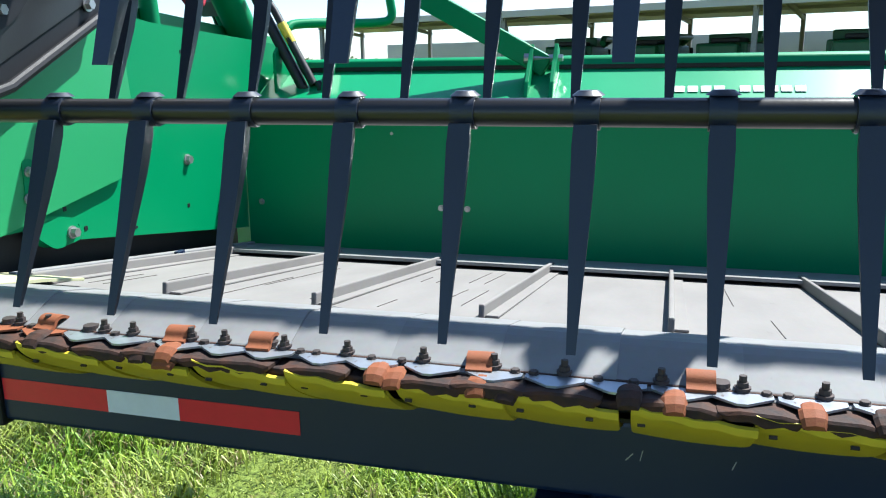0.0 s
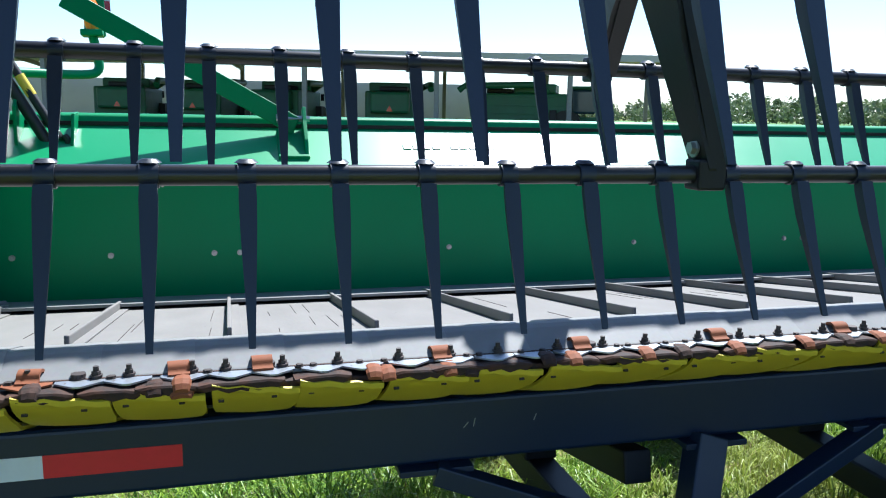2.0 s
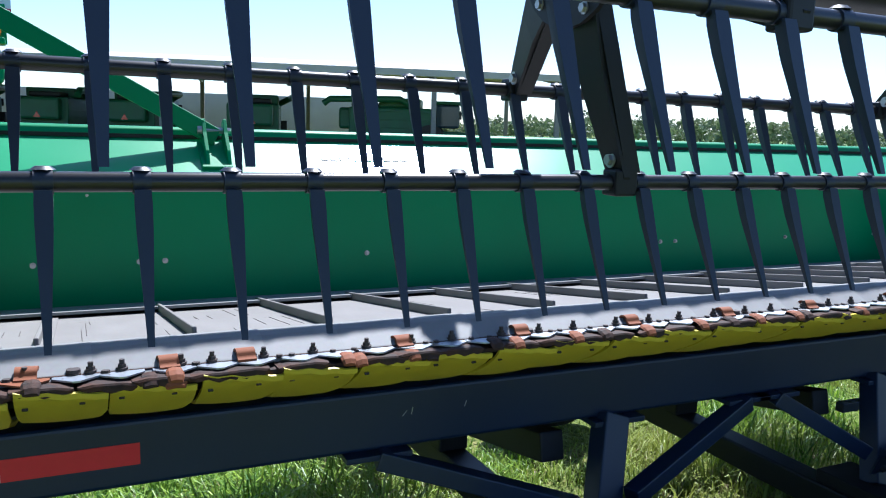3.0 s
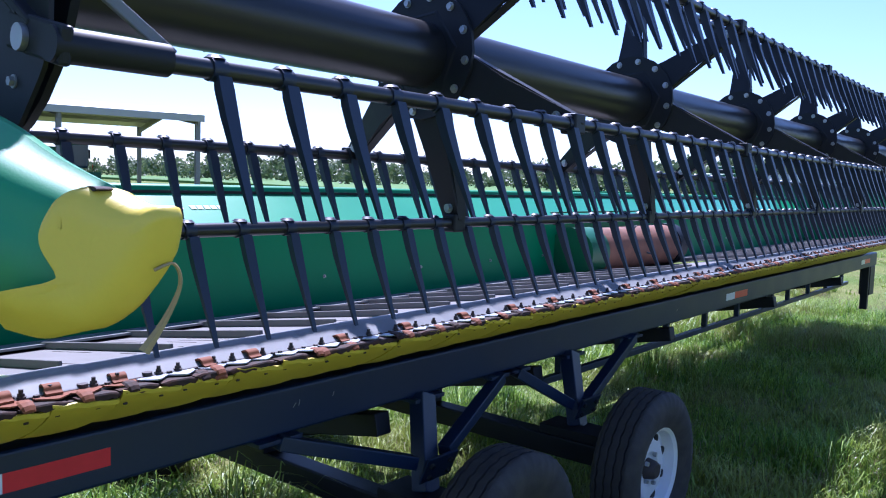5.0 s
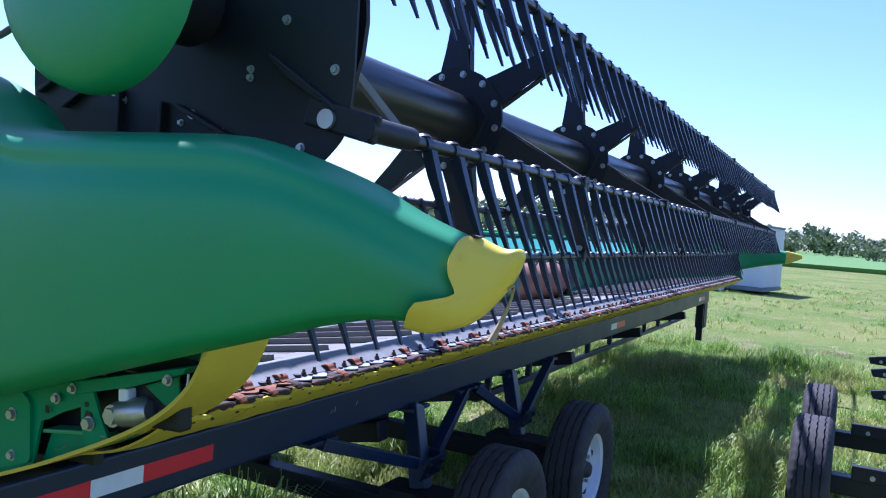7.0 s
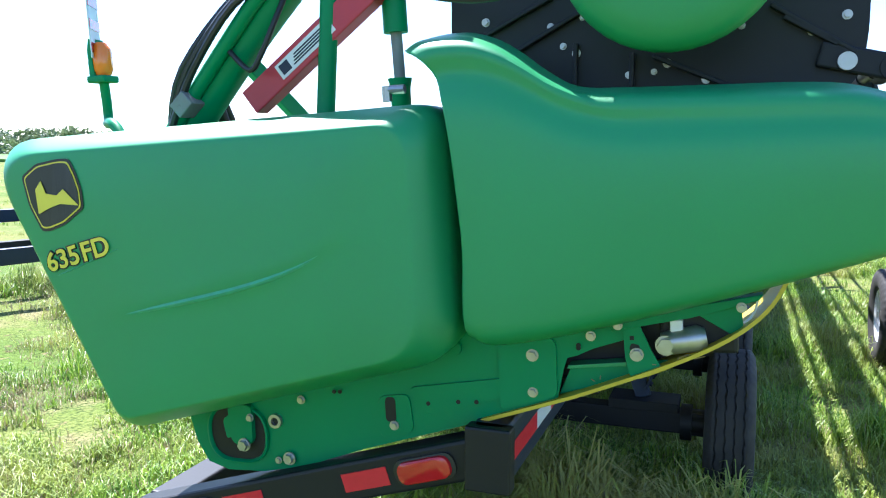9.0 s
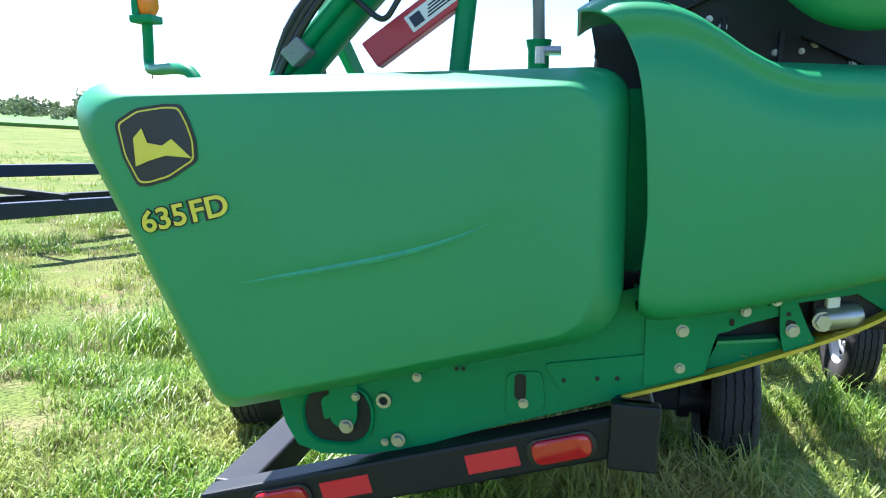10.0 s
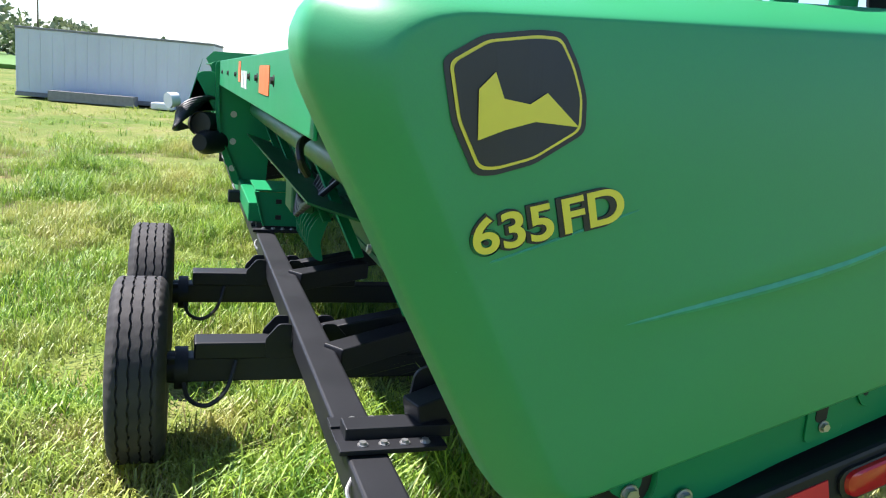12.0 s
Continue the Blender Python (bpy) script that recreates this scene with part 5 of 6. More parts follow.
    part("coupler", sweep([(5.5, 1.4, 0.99), (5.36, 1.5, 0.99), (5.3, 1.54, 0.99)], [0.085, 0.09, 0.06], 20), BLACK, h, "round black coupler", True)
    part("catch", box(5.2, 5.32, 1.24, 1.33, 0.58, 0.66, 0.008), BLACK, h)
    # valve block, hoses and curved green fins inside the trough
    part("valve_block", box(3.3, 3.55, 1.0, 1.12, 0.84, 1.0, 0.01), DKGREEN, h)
    for k in range(6):
        part("hose", sweep(curve_pts([(2.4 + 0.1 * k, 1.0, 1.18), (2.7 + 0.1 * k, 1.1, 1.0 - 0.03 * k), (3.3, 1.08, 0.9 + 0.02 * k), (3.9, 1.0, 0.95 + 0.04 * k)], 5), 0.012, 8), HOSE, h, "", True)
    part("hose_tail", sweep(curve_pts([(2.1, 1.2, 1.33), (2.0, 1.26, 1.3), (1.92, 1.27, 1.25), (1.95, 1.24, 1.2)], 5), 0.014, 8), HOSE, h, "", True)
    for k in range(9):
        x = 3.25 + 0.085 * k
        fin = [(1.0, 0.62), (1.035 - 0.004 * k, 0.69), (1.03, 0.76), (0.99, 0.83), (0.9, 0.86), (0.94, 0.8), (0.97, 0.7), (0.95, 0.6)]
        part("guard_fin", prism(rounded(fin, 0.02), x, x + 0.012, 0.002), GREEN, h)


build_header()

# ---- the reel ----
RC = Vector((0.0, -0.32, 2.033))
RR, RPH = 0.54, 204.0
RX0, RX1 = 0.86, 10.85
STATIONS = (2.28, 3.77, 5.25, 6.74, 8.22, 9.7, 10.8)
DISH = 0.12


def tine_mesh(n_name="tine"):
    """A hooked plastic tine: clip round the tube, broad channel stem, narrow tip; tip forward at -y."""
    bm = bmesh.new()
    rings = []
    for z, y, w, d in ((-0.012, -0.014, 0.0135, 0.03), (-0.035, -0.02, 0.0145, 0.034), (-0.08, -0.036, 0.0135, 0.032), (-0.13, -0.057, 0.0113, 0.026), (-0.18, -0.079, 0.0088, 0.02), (-0.23, -0.101, 0.0066, 0.014), (-0.262, -0.115, 0.0054, 0.01)):
        rings.append([(-w, y - d / 2, z), (w, y - d / 2, z), (w, y - d * 0.25, z), (w * 0.35, y - d * 0.2, z), (w * 0.3, y + d / 2, z), (-w * 0.3, y + d / 2, z), (-w * 0.35, y - d * 0.2, z), (-w, y - d * 0.25, z)])
    tmp = loft(rings)
    me = bpy.data.meshes.new("tmp")
    tmp.to_mesh(me)
    tmp.free()
    bm.from_mesh(me)
    bpy.data.meshes.remove(me)
    add_sweep(bm, [(-0.015, 0, 0), (0.015, 0, 0)], 0.0212, 12)
    add_sweep(bm, [(0, 0.004, 0.02), (0, 0.004, 0.026)], [0.02, 0.012], 10)
    return mesh_of(n_name, bm, TINE, True)


HUBBOLT = mesh_of("plate_bolt", hexbolt((0, 0, 0), (-1, 0, 0), 0.011, 0.01, 0.014), ZINC)


def build_reel():
    r = thing("harvest_reel", (5.8, RC.y, RC.z - RR), "black pick-up reel with six tined bars", "reel")
    shaft = part("shaft", sweep([(RX0, RC.y, RC.z), (RX1, RC.y, RC.z)], 0.104, 40), SATIN, r, "thick satin black shaft tube", True)
    tine = tine_mesh()
    phase = (1.039, 1.117, 0.903, 1.0, 0.95, 1.05)
    for b in range(6):
        a = radians(RPH + 60 * b)
        y, z = RC.y + RR * math.cos(a), RC.z + RR * math.sin(a)
        bat = part("bat_tube", sweep([(RX0, y, z), (RX1, y, z)], 0.0175, 14), SATIN, r, "", True)
        x = phase[b]
        rest = bmesh.new()
        count = 0
        while x < RX1 - 0.05:
            m = Matrix.Translation((x, y, z)) @ Matrix.Rotation(0.02 * math.sin(x * 37 + b), 4, "X")
            if count < 44:
                piece("tine", tine, bat, m)
            else:
                n0 = len(rest.verts)
                rest.from_mesh(tine)
                rest.verts.ensure_lookup_table()
                bmesh.ops.transform(rest, matrix=m, verts=rest.verts[n0:])
            count += 1
            x += 0.1515
        row = part("tine_strip", rest, TINE, bat, "", True)
        tagged(row, "", "", "", "stuff")
    # spiders
    for x in STATIONS:
        hx = x - DISH
        hub = part("spider_plate", sweep([(hx - 0.006, RC.y, RC.z), (hx + 0.006, RC.y, RC.z)], 0.205, 24), BLACK, r, "round black spider plate", True)
        part("spider_collar", sweep([(hx + 0.006, RC.y, RC.z), (hx + 0.06, RC.y, RC.z)], 0.125, 30), BLACK, hub, "", True)
        for k in range(12):
            a = radians(RPH + 30 * k + 15)
            piece("plate_bolt", HUBBOLT, hub, Matrix.Translation((hx - 0.006, RC.y + 0.18 * math.cos(a), RC.z + 0.18 * math.sin(a))))
        for b in range(6):
            a = radians(RPH + 60 * b)
            d, q = Vector((0, math.cos(a), math.sin(a))), Vector((0, -math.sin(a), math.cos(a)))
            c = Vector((hx, RC.y, RC.z))
            rise = lambda u: Vector((DISH * max(u - 0.15, 0) / (RR - 0.15), 0, 0))
            o = [c + d * u + q * v + rise(u) for u, v in ((0.12, 0.075), (0.3, 0.045), (RR - 0.01, 0.03), (RR + 0.025, 0.015), (RR + 0.025, -0.015), (RR - 0.01, -0.03), (0.3, -0.045), (0.12, -0.075))]
            arm = loft([[(p.x - 0.008, p.y, p.z) for p in o], [(p.x + 0.008, p.y, p.z) for p in o]])
            for sg in (-1, 1):
                p, e = c + d * 0.13 + q * 0.07 * sg, c + d * (RR - 0.02) + q * 0.03 * sg + rise(RR - 0.02)
                lip = [[p + Vector((dx, 0, 0)), e + Vector((dx, 0, 0)), e + Vector((dx, 0, 0)) - q * 0.004 * sg, p + Vector((dx, 0, 0)) - q * 0.004 * sg] for dx in (0.0, 0.04)]
                v = [[arm.verts.new(w) for w in ring] for ring in lip]
                for i in range(4):
                    arm.faces.new((v[0][i], v[0][(i + 1) % 4], v[1][(i + 1) % 4], v[1][i]))
                arm.faces.new(v[0])
                arm.faces.new(v[1])
            part("spider_arm", arm, BLACK, hub)
            e = c + d * (RR - 0.05) + rise(RR - 0.05)
            part("arm_bolt", hexbolt((e.x - 0.009, e.y, e.z), (-1, 0, 0), 0.013, 0.012, 0.018), ZINC, hub)
            w = c + d * RR
            part("bearing_block", box(x - 0.03, x + 0.03, w.y - 0.027, w.y + 0.027, w.z - 0.03, w.z + 0.03, 0.006), BLACK, hub)
    # left end: cover plates, arm, drive cover
    out = rounded([(0.24, 2.55), (0.24, 1.92), (0.178, 1.665), (-0.114, 1.515), (-0.3, 1.47), (-0.5, 1.56), (-0.64, 1.67), (-0.7, 1.725), (-0.775, 1.8), (-0.785, 1.9), (-0.775, 2.5)], 0.04, 4)
    pl = part("end_plate", loft([[(0.765, p.x, p.y) for p in out], [(0.773, p.x, p.y) for p in out]]), BLACK, r, "black end plate with zinc bolts")
    part("plate_edge", sweep([(0.782, -0.3, 1.475), (0.782, -0.114, 1.525), (0.782, 0.165, 1.67)], 0.011, 10), BLACK, pl, "", True)
    part("plate_web", prism([(-0.32, 1.62), (-0.14, 1.56), (0.155, 1.71), (0.155, 1.73), (-0.12, 1.68)], 0.773, 0.777, 0.001), SATIN, pl)
    part("plate_round", sweep([(0.773, -0.2, 1.8), (0.784, -0.2, 1.8)], 0.19, 30), BLACK, pl, "", True)
    for y, z in ((-0.114, 1.664), (0.123, 1.689), (-0.174, 1.557)):
        part("plate_bolt", hexbolt((0.776, y, z), (1, 0, 0), 0.011, 0.014, 0.015), ZINC, pl)
    for y, z, q in ((-0.664, 1.905, 1), (-0.737, 1.938, 1), (-0.43, 1.8, 1), (-0.336, 1.842, 1), (-0.241, 1.816, 0.8), (-0.106, 1.876, 1), (-0.304, 1.822, 0.7), (0.141, 1.967, 1), (-0.037, 1.947, 0.8), (-0.071, 1.895, 0.8), (-0.12, 1.967, 0.8), (-0.507, 1.944, 0.8), (-0.507, 1.925, 0.8), (-0.66, 1.77, 1), (-0.6, 2.05, 1), (-0.72, 2.1, 1)):
        part("plate_bolt", hexbolt((0.765, y, z), (-1, 0, 0), 0.0085 * q, 0.01, 0.0115 * q), ZINC, pl)
    for p, q in (((0.759, 0.2, 1.9), (0.759, -0.04, 2.02)), ((0.759, 0.1, 1.86), (0.759, -0.12, 1.98)), ((0.759, -0.3, 1.86), (0.759, -0.5, 1.775)), ((0.759, -0.106, 1.78), (0.759, -0.106, 1.9)), ((0.759, -0.25, 1.75), (0.759, -0.25, 1.87)), ((0.759, -0.57, 1.97), (0.759, -0.76, 1.85)), ((0.759, -0.6, 1.94), (0.759, -0.72, 1.87))):
        part("plate_rib", bar(p, q, 0.012, 0.032, 0.003, (1, 0, 0)), BLACK, pl)
    part("cam_link", bar((0.755, -0.68, 1.85), (0.755, -0.86, 1.808), 0.02, 0.06, 0.006), BLACK, r)
    part("cam_roller", sweep([(0.735, -0.74, 1.83), (0.752, -0.74, 1.83)], 0.021, 18), ZINC, r, "grey cam roller", True)
    part("cam_end", sweep([(0.74, -0.835, 1.813), (0.93, -0.835, 1.813)], 0.027, 18), BLACK, r, "", True)
    part("cam_disc", sweep([(0.82, RC.y - 0.05, RC.z + 0.02), (0.835, RC.y - 0.05, RC.z + 0.02)], 0.4, 36), BLACK, r, "", True)
    part("cam_strut", bar((0.8, -0.72, 1.98), (0.97, -0.79, 1.83), 0.02, 0.02, 0.003), STEEL, r)
    SAG["m"] = END_SAG
    part("drive_hub", sweep([(0.46, -0.42, 2.1), (0.72, -0.42, 2.1)], 0.1, 24), BLACK, r, "", True)
    # domed drive cover
    rings = []
    for x, f in ((0.475, 0.96), (0.474, 1.0), (0.46, 1.0), (0.43, 0.975), (0.405, 0.9), (0.388, 0.75), (0.38, 0.4), (0.378, 0.05)):
        rings.append([(x, -0.42 + 0.25 * f * math.cos(2 * math.pi * k / 40), 2.1 + 0.25 * f * math.sin(2 * math.pi * k / 40)) for k in range(40)])
    part("drive_cover", loft(rings), SHIELD, r, "domed green drive cover", True)
    # reel arm and lift parts at the end
    part("reel_arm", sweep(curve_pts([(0.64, 1.05, 1.66), (0.64, 0.9, 1.83), (0.64, 0.66, 2.08), (0.64, 0.5, 2.2), (0.66, 0.2, 2.27), (0.68, -0.3, 2.3)], 4), 0.05, 16), GREEN, r, "thick green reel arm", True)
    part("reel_arm_rib", sweep(curve_pts([(0.58, 1.02, 1.72), (0.58, 0.88, 1.88), (0.58, 0.64, 2.13), (0.58, 0.46, 2.25), (0.6, 0.2, 2.32)], 4), 0.022, 12), GREEN, r, "", True)
    part("arm_clamp", bar((0.57, 0.945, 1.8), (0.57, 0.9, 1.84), 0.08, 0.05, 0.004), STEEL, r)
    for k in range(3):
        part("hose", sweep(curve_pts([(0.56 + 0.02 * k, 1.0 + 0.01 * k, 1.72), (0.55, 0.88 + 0.02 * k, 1.92), (0.55 + 0.02 * k, 0.7, 2.1 + 0.02 * k), (0.6, 0.55, 2.1)], 5), 0.011, 8), HOSE, r, "", True)
    part("hose", sweep(curve_pts([(0.58, 0.78, 1.96), (0.55, 0.7, 1.9), (0.55, 0.66, 1.94), (0.56, 0.62, 2.02), (0.6, 0.6, 2.1)], 5), 0.008, 8), HOSE, r, "", True)
    part("lock_channel", bar((0.634, 0.745, 1.815), (0.634, 0.26, 2.16), 0.06, 0.075, 0.004), REDPAINT, r, "red safety lock channel")
    part("warning_sticker", bar((0.603, 0.64, 1.89), (0.603, 0.47, 2.011), 0.002, 0.045, 0), SIGN, r)
    for k in range(4):
        dz = 0.013 - 0.009 * k
        part("sticker_line", bar((0.6015, 0.59, 1.9255 + dz), (0.6015, 0.48, 2.004 + dz), 0.001, 0.004, 0), BEAM, r)
    part("sticker_mark", bar((0.6015, 0.632, 1.896), (0.6015, 0.605, 1.915), 0.001, 0.03, 0), BEAM, r)
    part("lift_tube", sweep([(0.62, 0.52, 1.7), (0.62, 0.46, 2.25)], 0.026, 14), GREEN, r, "", True)
    part("lift_cylinder", sweep([(0.68, 0.31, 1.72), (0.68, 0.31, 1.83), (0.68, 0.31, 1.858)], [0.028, 0.028, 0.034], 18), GREEN, r, "", True)
    part("cylinder_rod", sweep([(0.68, 0.31, 1.858), (0.68, 0.315, 2.0)], 0.016, 14), STEEL, r, "", True)
    part("cylinder_top", sweep([(0.68, 0.315, 1.98), (0.68, 0.32, 2.3)], [0.034, 0.034], 18), GREEN, r, "", True)
    part("fitting", sweep([(0.56, 0.3, 1.82), (0.56, 0.25, 1.82)], 0.012, 10), ZINC, r)
    part("fitting", sweep([(0.56, 0.3, 1.79), (0.56, 0.3, 1.83)], 0.014, 8), ZINC, r)
    part("drive_hose", sweep(curve_pts([(0.56, 0.2, 2.05), (0.55, 0.05, 2.02), (0.5, -0.1, 2.02), (0.45, -0.25, 2.03)], 5), 0.008, 8), HOSE, r, "", True)
    # lamp on a bent stalk
    part("stalk", sweep(curve_pts([(0.64, 1.22, 1.7), (0.66, 1.26, 1.765), (0.7, 1.32, 1.79), (0.9, 1.51, 1.8), (0.955, 1.555, 1.82), (0.955, 1.555, 1.88), (0.945, 1.55, 1.95)], 5), 0.017, 12), GREEN, r, "bent green lamp stalk", True)
    part("lamp_bracket", box(0.905, 0.985, 1.515, 1.59, 1.945, 1.97, 0.006), GREEN, r)
    part("amber_lamp", loft([[(0.945 + a * math.cos(k * math.pi / 6), 1.55 + b * math.sin(k * math.pi / 6), z) for k in range(12)] for z, a, b in ((1.97, 0.02, 0.03), (1.99, 0.028, 0.042), (2.06, 0.028, 0.04), (2.085, 0.016, 0.02))]), AMBER, r, "orange lamp", True)
    turned = Matrix.Translation((0.955, 1.58, 0)) @ Matrix.Rotation(radians(27), 4, "Z")
    bm = box(-0.06, 0.06, -0.002, 0.002, 2.03, 2.26, 0.001)
    bm.transform(turned)
    flag = part("lamp_flag", bm, SIGN, r, "white sign plate with red bands")
    for z in (2.05, 2.13, 2.21):
        bm = box(-0.058, 0.058, -0.0045, -0.002, z, z + 0.035, 0)
        bm.transform(turned)
        part("sign_band", bm, REDLENS, flag)
    part("lamp_back", prism([(1.56, 1.95), (1.585, 1.95), (1.585, 2.06), (1.575, 2.1)], 0.915, 0.99, 0.002), GREEN, r)
    SAG["m"] = None


build_reel()

# ---- neighbours and distance ----


def build_neighbour(at, name, label):
    """A second transport trailer, parked alongside."""
    t = thing(name, at, label, "trailer")
    x, y, z = at
    part("beam", box(x - 1, x + 8, y - 2.3, y - 2.2, 0.75, 0.9, 0.01), BEAM, t)
    for dx in (0.0, 1.18):
        part("axle", box(x + dx - 0.05, x + dx + 0.05, y - 2.2, y - 0.1, 0.32, 0.42, 0.008), BLACK, t)
        add_wheel(t, (x + dx, y, 0.355), True)
        add_wheel(t, (x + dx, y - 2.3, 0.355))
        part("arm", bar((x + dx + 0.1, y - 0.5, 0.42), (x + dx + 0.1, y - 1.9, 0.75), 0.06, 0.06), BLACK, t)
    # bolted plates and discs of the folded implement on it
    for px, z in ((x + 3.0, 0.62), (x + 3.9, 0.62), (x + 2.55, 0.5)):
        arm = part("plate_arm", prism(rounded([(y - 2.2, z - 0.08), (y - 0.36, z - 0.05), (y - 0.34, z + 0.01), (y - 0.5, z + 0.04), (y - 2.2, z + 0.06)], 0.01), px, px + 0.05, 0.003), BLACK, t)
        for k in range(6):
            part("plate_bolt", hexbolt((px, y - 0.45 - 0.12 * k, z - 0.02), (-1, 0, 0), 0.012, 0.012, 0.015), ZINC, arm)
        part("disc", sweep([(px + 0.15, y - 0.75, z - 0.2), (px + 0.157, y - 0.75, z - 0.2)], 0.24, 30), STEEL, t, "worn steel disc", True)
        part("hub", sweep([(px + 0.1, y - 0.75, z - 0.2), (px + 0.2, y - 0.75, z - 0.2)], 0.06, 16), BLACK, t, "", True)
    for dx in (0.0, 1.18):
        part("channel", box(x + dx - 0.1, x + dx - 0.05, y - 1.9, y - 0.2, 0.42, 0.5, 0.004), BLACK, t)
        for k in range(5):
            part("channel_bolt", hexbolt((x + dx - 0.1, y - 0.3 - 0.12 * k, 0.45), (-1, 0, 0), 0.011, 0.01, 0.014), ZINC, t)


build_neighbour((4.24, -1.64, 0), "parked_trailer", "black parked trailer with tyres beside the header")


def build_far_trailer(at, turn, n, label):
    t = thing("header_cart", at, label, "trailer")
    m = Matrix.Translation(at) @ Matrix.Rotation(radians(turn), 4, "Z")

    def b(name, x0, x1, y0, y1, z0, z1, mat, bev=0.006):
        bm = box(x0, x1, y0, y1, z0, z1, bev)
        bm.transform(m)
        part(name, bm, mat, t)
    b("front_rail", 0, n, 0, 0.1, 0.85, 1.0, BEAM)
    b("rear_rail", 0, n, 1.2, 1.3, 0.6, 0.72, BEAM)
    b("drawbar", 0, n, 0.5, 0.62, 0.62, 0.72, BLACK)
    for x in (0.3, n * 0.35, n * 0.6, n * 0.9):
        b("cross_bar", x, x + 0.08, 0, 1.3, 0.68, 0.76, BLACK)
        b("post", x, x + 0.08, 0, 0.08, 0.55, 0.86, BEAM)
    b("sticker", 0.15, 0.4, -0.004, 0, 0.9, 0.95, SIGN, 0)
    for x in (0.55, 1.5):
        for y in (-0.15, 1.5):
            mm = m @ pose(x, y, 0.355, 0, 0, 0 if y < 0 else 180)
            w = piece("wheel", WHEEL[0][1], t, mm)
            dress_wheel(w, mm)


def build_cart():
    at, turn = (10.28, 6.14, 0), 163
    t = thing("header_cart", at, "long empty header cart with sunlit dark rails in the grass", "trailer")
    m = Matrix.Translation(at) @ Matrix.Rotation(radians(turn), 4, "Z")

    def b(name, x0, x1, y0, y1, z0, z1, mat, bev=0.006, label=""):
        bm = box(x0, x1, y0, y1, z0, z1, bev)
        bm.transform(m)
        part(name, bm, mat, t, label)
    b("far_rail", -2.2, 9, -0.06, 0.06, 0.78, 0.93, BEAM, 0.01)
    b("near_rail", 0, 9, 1.24, 1.34, 0.45, 0.62, BEAM, 0.01)
    b("rail_end", -0.006, 0.0, 1.25, 1.33, 0.46, 0.61, STEEL, 0.002)
    b("sticker", 0.04, 0.3, 1.341, 1.344, 0.5, 0.59, SIGN, 0)
    b("centre_tube", -1.6, 9, 0.56, 0.68, 0.5, 0.62, BLACK)
    for x in (-0.2, 1.4, 3.4, 5.5, 7.5):
        b("cross_bar", x, x + 0.08, 0, 1.3, 0.6, 0.68, BLACK)
        b("post", x, x + 0.08, -0.04, 0.04, 0.5, 0.78, BLACK)
    b("axle", -1.66, -1.54, -0.9, 0.6, 0.31, 0.42, BLACK)
    b("rest_plate", -1.5, -0.7, -0.2, 0.25, 0.935, 0.96, BEAM, 0.004)
    b("rest_block", -1.15, -0.85, -0.1, 0.15, 0.96, 1.07, BLACK, 0.01)
    for y, f in ((0.35, 180), (-1.1, 0)):
        mm = m @ pose(-1.6, y, 0.355, 0, 0, f)
        w = piece("wheel", WHEEL[0][1], t, mm)
        dress_wheel(w, mm)


build_cart()
build_far_trailer((34, 17, 0), 185, 11, "far black header cart parked in the grass")
build_far_trailer((56, 27, 0), 185, 11, "far black header cart parked in the grass")


def build_semi_trailer():
    t = thing("box_trailer", (29.5, 4, 0), "weathered white box trailer body resting on the ground", "trailer")
    m = Matrix.Translation((29.65, 7.14, 0)) @ Matrix.Rotation(radians(-99.5), 4, "Z")

    def b(name, x0, x1, y0, y1, z0, z1, mat, bev=0.01, label=""):
        bm = box(x0, x1, y0, y1, z0, z1, bev)
        bm.transform(m)
        part(name, bm, mat, t, label)
    n = 6.4
    b("body", 0, n, 0, 2.45, 0.2, 2.28, TRAILERWHITE, 0.02)
    b("roof_rail", -0.02, n + 0.02, -0.03, 2.48, 2.28, 2.35, STEEL)
    b("floor_rail", -0.02, n + 0.02, -0.03, 2.48, 0.06, 0.2, STEEL)
    for k in range(18):
        x = 0.02 + k * (n - 0.06) / 17
        b("side_post", x, x + 0.03, -0.012, 0, 0.21, 2.27, TRAILERWHITE, 0.003)
    b("crate", 1.3, 4.0, -0.9, -0.3, 0.02, 0.35, STEEL)
    b("junk", 4.6, 5.3, -1.2, -0.5, 0.02, 0.25, WHITE, 0.05)


build_semi_trailer()


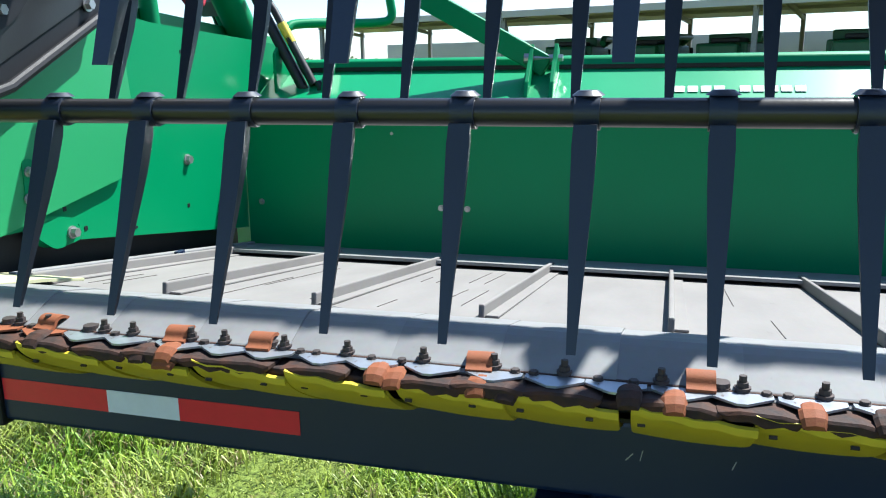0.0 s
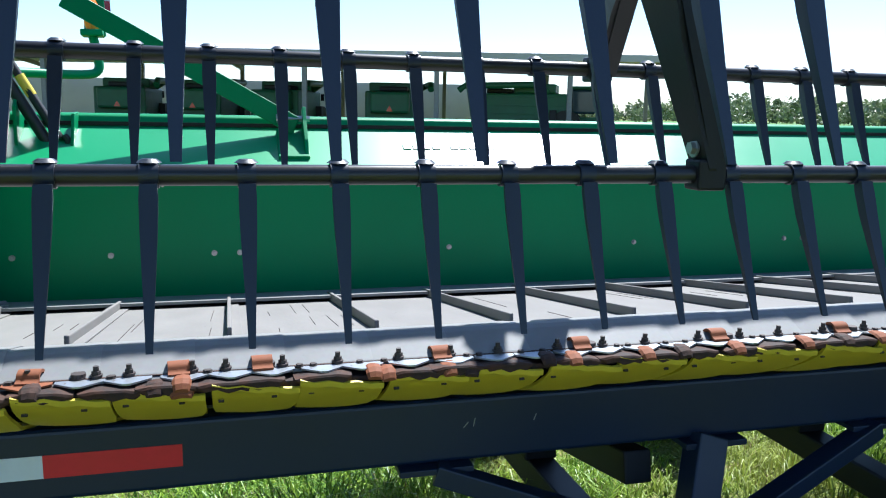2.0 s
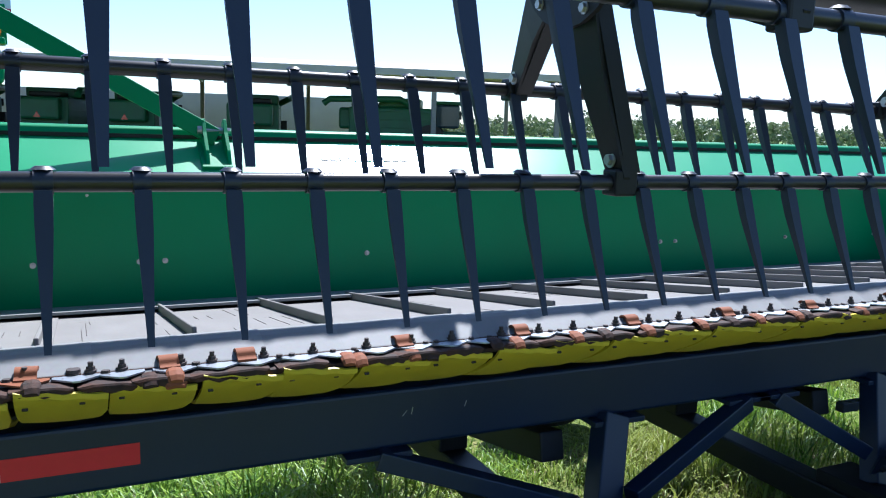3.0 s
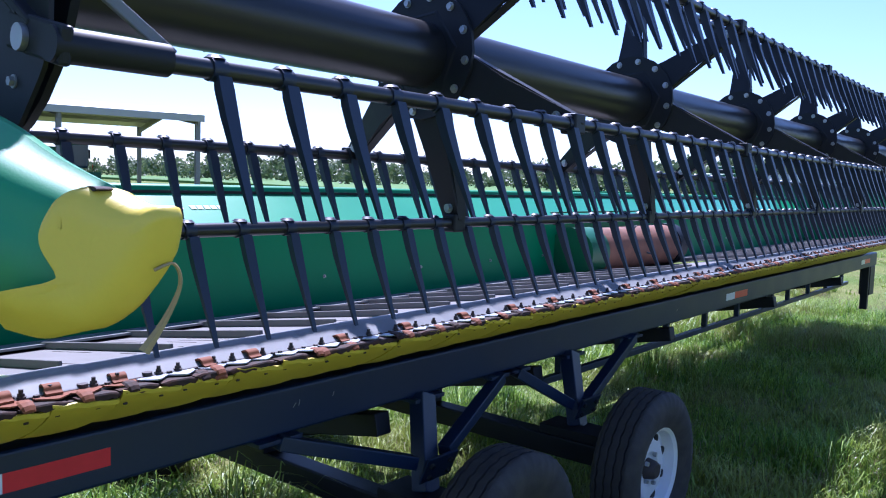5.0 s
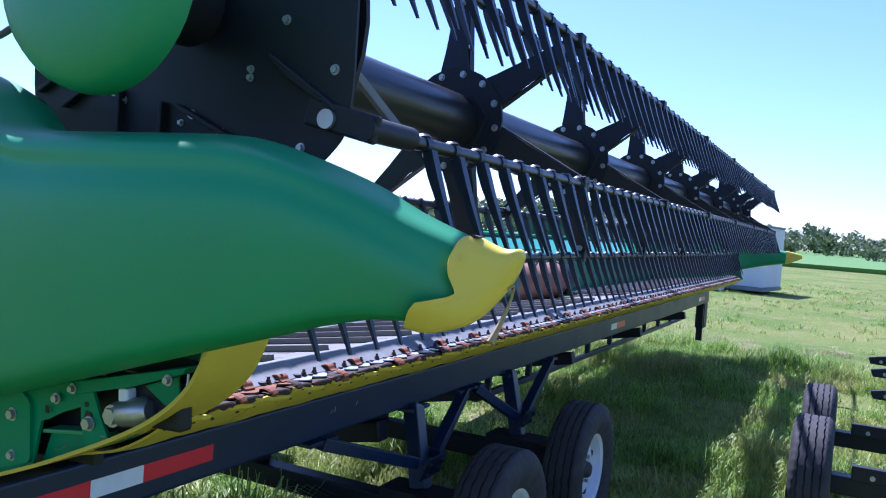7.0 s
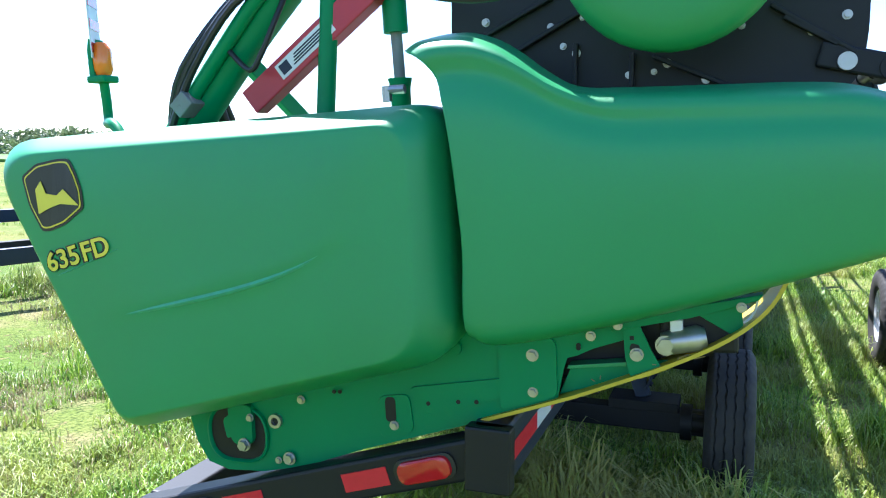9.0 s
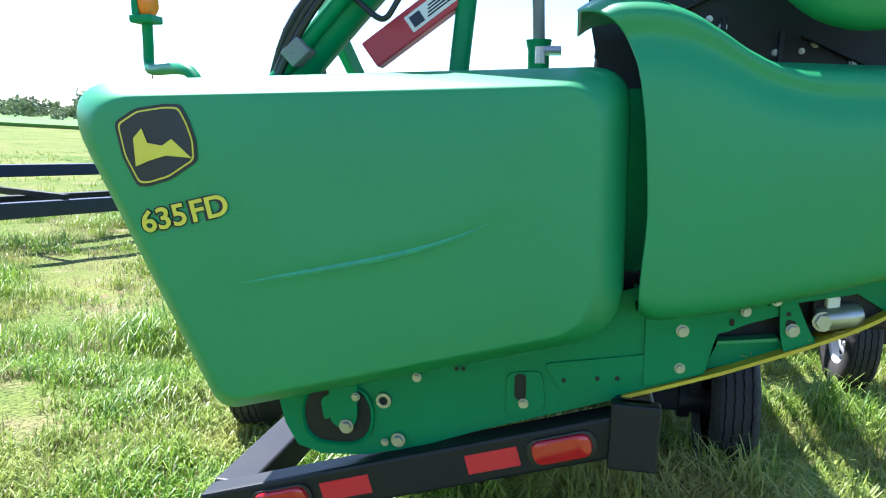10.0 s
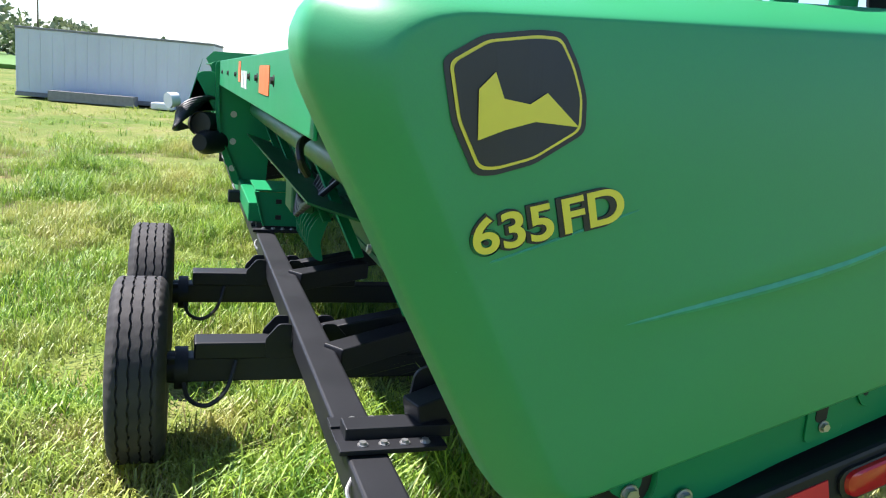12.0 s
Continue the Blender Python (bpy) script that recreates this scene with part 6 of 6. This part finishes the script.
def combine(at, turn, label):
    t = thing("combine_harvester", at, label, "combine", "combines under the shed")
    m = Matrix.Translation(at) @ Matrix.Rotation(radians(turn), 4, "Z")

    def b(name, x0, x1, y0, y1, z0, z1, mat, bev=0.05):
        bm = box(x0, x1, y0, y1, z0, z1, bev)
        bm.transform(m)
        part(name, bm, mat, t)
    b("body", -1.6, 1.6, 0, 5.5, 1.1, 2.9, DARKMACHINE, 0.12)
    b("grain_tank", -1.5, 1.5, 1.0, 3.6, 2.9, 3.5, DARKMACHINE, 0.1)
    b("cab", -0.9, 0.9, -1.5, 0.1, 1.7, 3.2, GLASS, 0.15)
    b("cab_roof", -1.05, 1.05, -1.7, 0.15, 3.2, 3.4, DARKMACHINE, 0.08)
    b("feeder_house", -0.6, 0.6, -2.2, 0, 0.7, 1.5, DARKMACHINE, 0.06)
    b("rear_hood", -1.25, 1.25, 5.3, 6.2, 1.5, 2.85, DARKMACHINE, 0.18)
    b("engine_deck", -1.1, 0.7, 3.7, 5.4, 2.9, 3.2, BLACK, 0.08)
    for y in (-1.72, 6.21):
        tri = loft([[(0.0 + r * math.sin(a), y + d, 1.75 + r * math.cos(a)) for a in (0, 2.094, 4.189)] for d, r in ((-0.01, 0.24), (0.01, 0.24))])
        tri.transform(m)
        part("warning_triangle", tri, REDLENS, t)
    for z in (1.6, 2.1, 2.6):
        b("side_rib", -1.63, 1.63, 0.3, 5.2, z, z + 0.05, DARKMACHINE, 0.01)
    b("ladder", -2.0, -1.6, 0.9, 1.3, 0.6, 1.9, BLACK, 0.02)
    for k in (-1, 1):
        b("mirror", 1.3 * k - 0.12, 1.3 * k + 0.12, -1.6, -1.5, 2.3, 2.8, BLACK, 0.02)
        bm = sweep([(k * 1.2, 0.3, 0.95), (k * 1.9, 0.3, 0.95)], 0.95, 28)
        bm.transform(m)
        part("front_tyre", bm, RUBBER, t, "", True)
        bm = sweep([(k * 1.2, 4.6, 0.65), (k * 1.6, 4.6, 0.65)], 0.65, 24)
        bm.transform(m)
        part("rear_tyre", bm, RUBBER, t, "", True)
    bm = sweep([(-1.5, 1.5, 3.0), (-2.3, 2.2, 3.4), (-2.6, 6.5, 3.3), (-2.6, 6.9, 3.0)], 0.2, 14)
    bm.transform(m)
    part("unloading_auger", bm, DARKMACHINE, t, "", True)


SHED_TURN = Matrix.Translation((28, 39, 0)) @ Matrix.Rotation(radians(-17), 4, "Z") @ Matrix.Translation((-28, -39, 0))
SAG["m"] = SHED_TURN
for x, y, turn in ((-9, 49, 190), (-3.4, 50, 180), (2.2, 50, 175), (9.2, 49, 182), (21, 44, 80)):
    combine((x, y, 0), turn, "dark green combine parked in the shade of the shed")
SAG["m"] = None
combine((64, 18.3, 0), 75, "green combine parked far out in the field")


def build_shed():
    t = thing("machine_shed", (0, 48, 0), "open-sided machine shed with a low galvanised roof", "building")
    x0, x1, y0, y1, z = -34, 28, 39, 54, 5.0
    part("roof", prism([(y0, z), ((y0 + y1) / 2, z + 0.9), (y1, z), (y1, z - 0.08), ((y0 + y1) / 2, z + 0.8), (y0, z - 0.08)], x0, x1), ROOF, t)
    part("eave", box(x0, x1, y0 - 0.1, y0, z - 0.35, z + 0.05, 0.01), ROOF, t)
    k = 0
    while x0 + 0.3 + 7.7 * k < x1 + 0.1:
        x = min(x0 + 0.3 + 7.7 * k, x1 - 0.3)
        for y in (y0 + 0.3, y1 - 0.3):
            part("column", box(x - 0.14, x + 0.14, y - 0.14, y + 0.14, 0, z - 0.1, 0.02), STEEL, t)
        part("truss", prism([(y0, z - 0.55), ((y0 + y1) / 2, z + 0.3), (y1, z - 0.55), (y1, z - 0.3), ((y0 + y1) / 2, z + 0.75), (y0, z - 0.3)], x - 0.08, x + 0.08), STEEL, t)
        for dy in (3, 6, 9, 12):
            part("purlin", box(x, min(x + 7.7, x1), y0 + dy - 0.05, y0 + dy + 0.05, z - 0.1 + 0.12 * min(dy, 15 - dy) - 0.2, z - 0.1 + 0.12 * min(dy, 15 - dy), 0.01), ROOF, t)
        k += 1
    part("low_wall", box(x0, 16, y1 + 4, y1 + 4.2, 0, 3.9, 0.02), CONCRETE, t, "pale panel wall behind the shed")


SAG["m"] = SHED_TURN
build_shed()
SAG["m"] = None


def build_corn_head():
    t = thing("corn_header", (CORN.x, CORN.y, 0), "green corn header with a row of pointed snouts", "corn header")
    m = Matrix.Translation(CORN) @ Matrix.Rotation(radians(-30), 4, "Z") @ Matrix.Scale(0.85, 4)
    for k in range(9):
        x = -3.1 + 0.775 * k
        rings = [[(x + a * w, y, z0 + b * (z1 - z0)) for a, b in ((-1, 0), (1, 0), (0.9, 0.75), (0.3, 1), (-0.3, 1), (-0.9, 0.75))] for y, w, z0, z1 in ((0.9, 0.3, 0.85, 1.45), (0.2, 0.3, 0.65, 1.4), (-0.5, 0.24, 0.45, 1.0), (-1.2, 0.1, 0.3, 0.55), (-1.5, 0.03, 0.25, 0.35))]
        bm = loft(rings)
        bm.transform(m)
        part("snout", bm, GREEN, t, "", True, 50)
    for name, a, b, w, hh, mat in (("frame", (-3.3, 1.1, 1.0), (3.3, 1.1, 1.0), 0.4, 0.7, GREEN), ("top_tube", (-3.4, 1.2, 1.6), (3.4, 1.2, 1.6), 0.16, 0.16, GREEN), ("stand", (-2.5, 1.2, 0.0), (-2.5, 1.2, 0.8), 0.1, 0.1, BLACK), ("stand", (2.5, 1.2, 0.0), (2.5, 1.2, 0.8), 0.1, 0.1, BLACK), ("end_panel", (3.3, -0.6, 0.95), (3.3, 1.4, 1.25), 0.06, 0.7, GREEN), ("end_panel", (-3.3, -0.6, 0.95), (-3.3, 1.4, 1.25), 0.06, 0.7, GREEN)):
        bm = bar(a, b, w, hh, 0.02)
        bm.transform(m)
        part(name, bm, mat, t)


CORN = Vector((33.5, 14.0, 0))
build_corn_head()
for x, y, z in ((95, 55.7, 7.6), (120, 20.8, 9.8)):
    pole = part("utility_pole", sweep([(x, y, 0), (x, y, z)], [0.13, 0.09], 10), BARK)
    tagged(pole, "thin far utility pole against the sky", "pole")
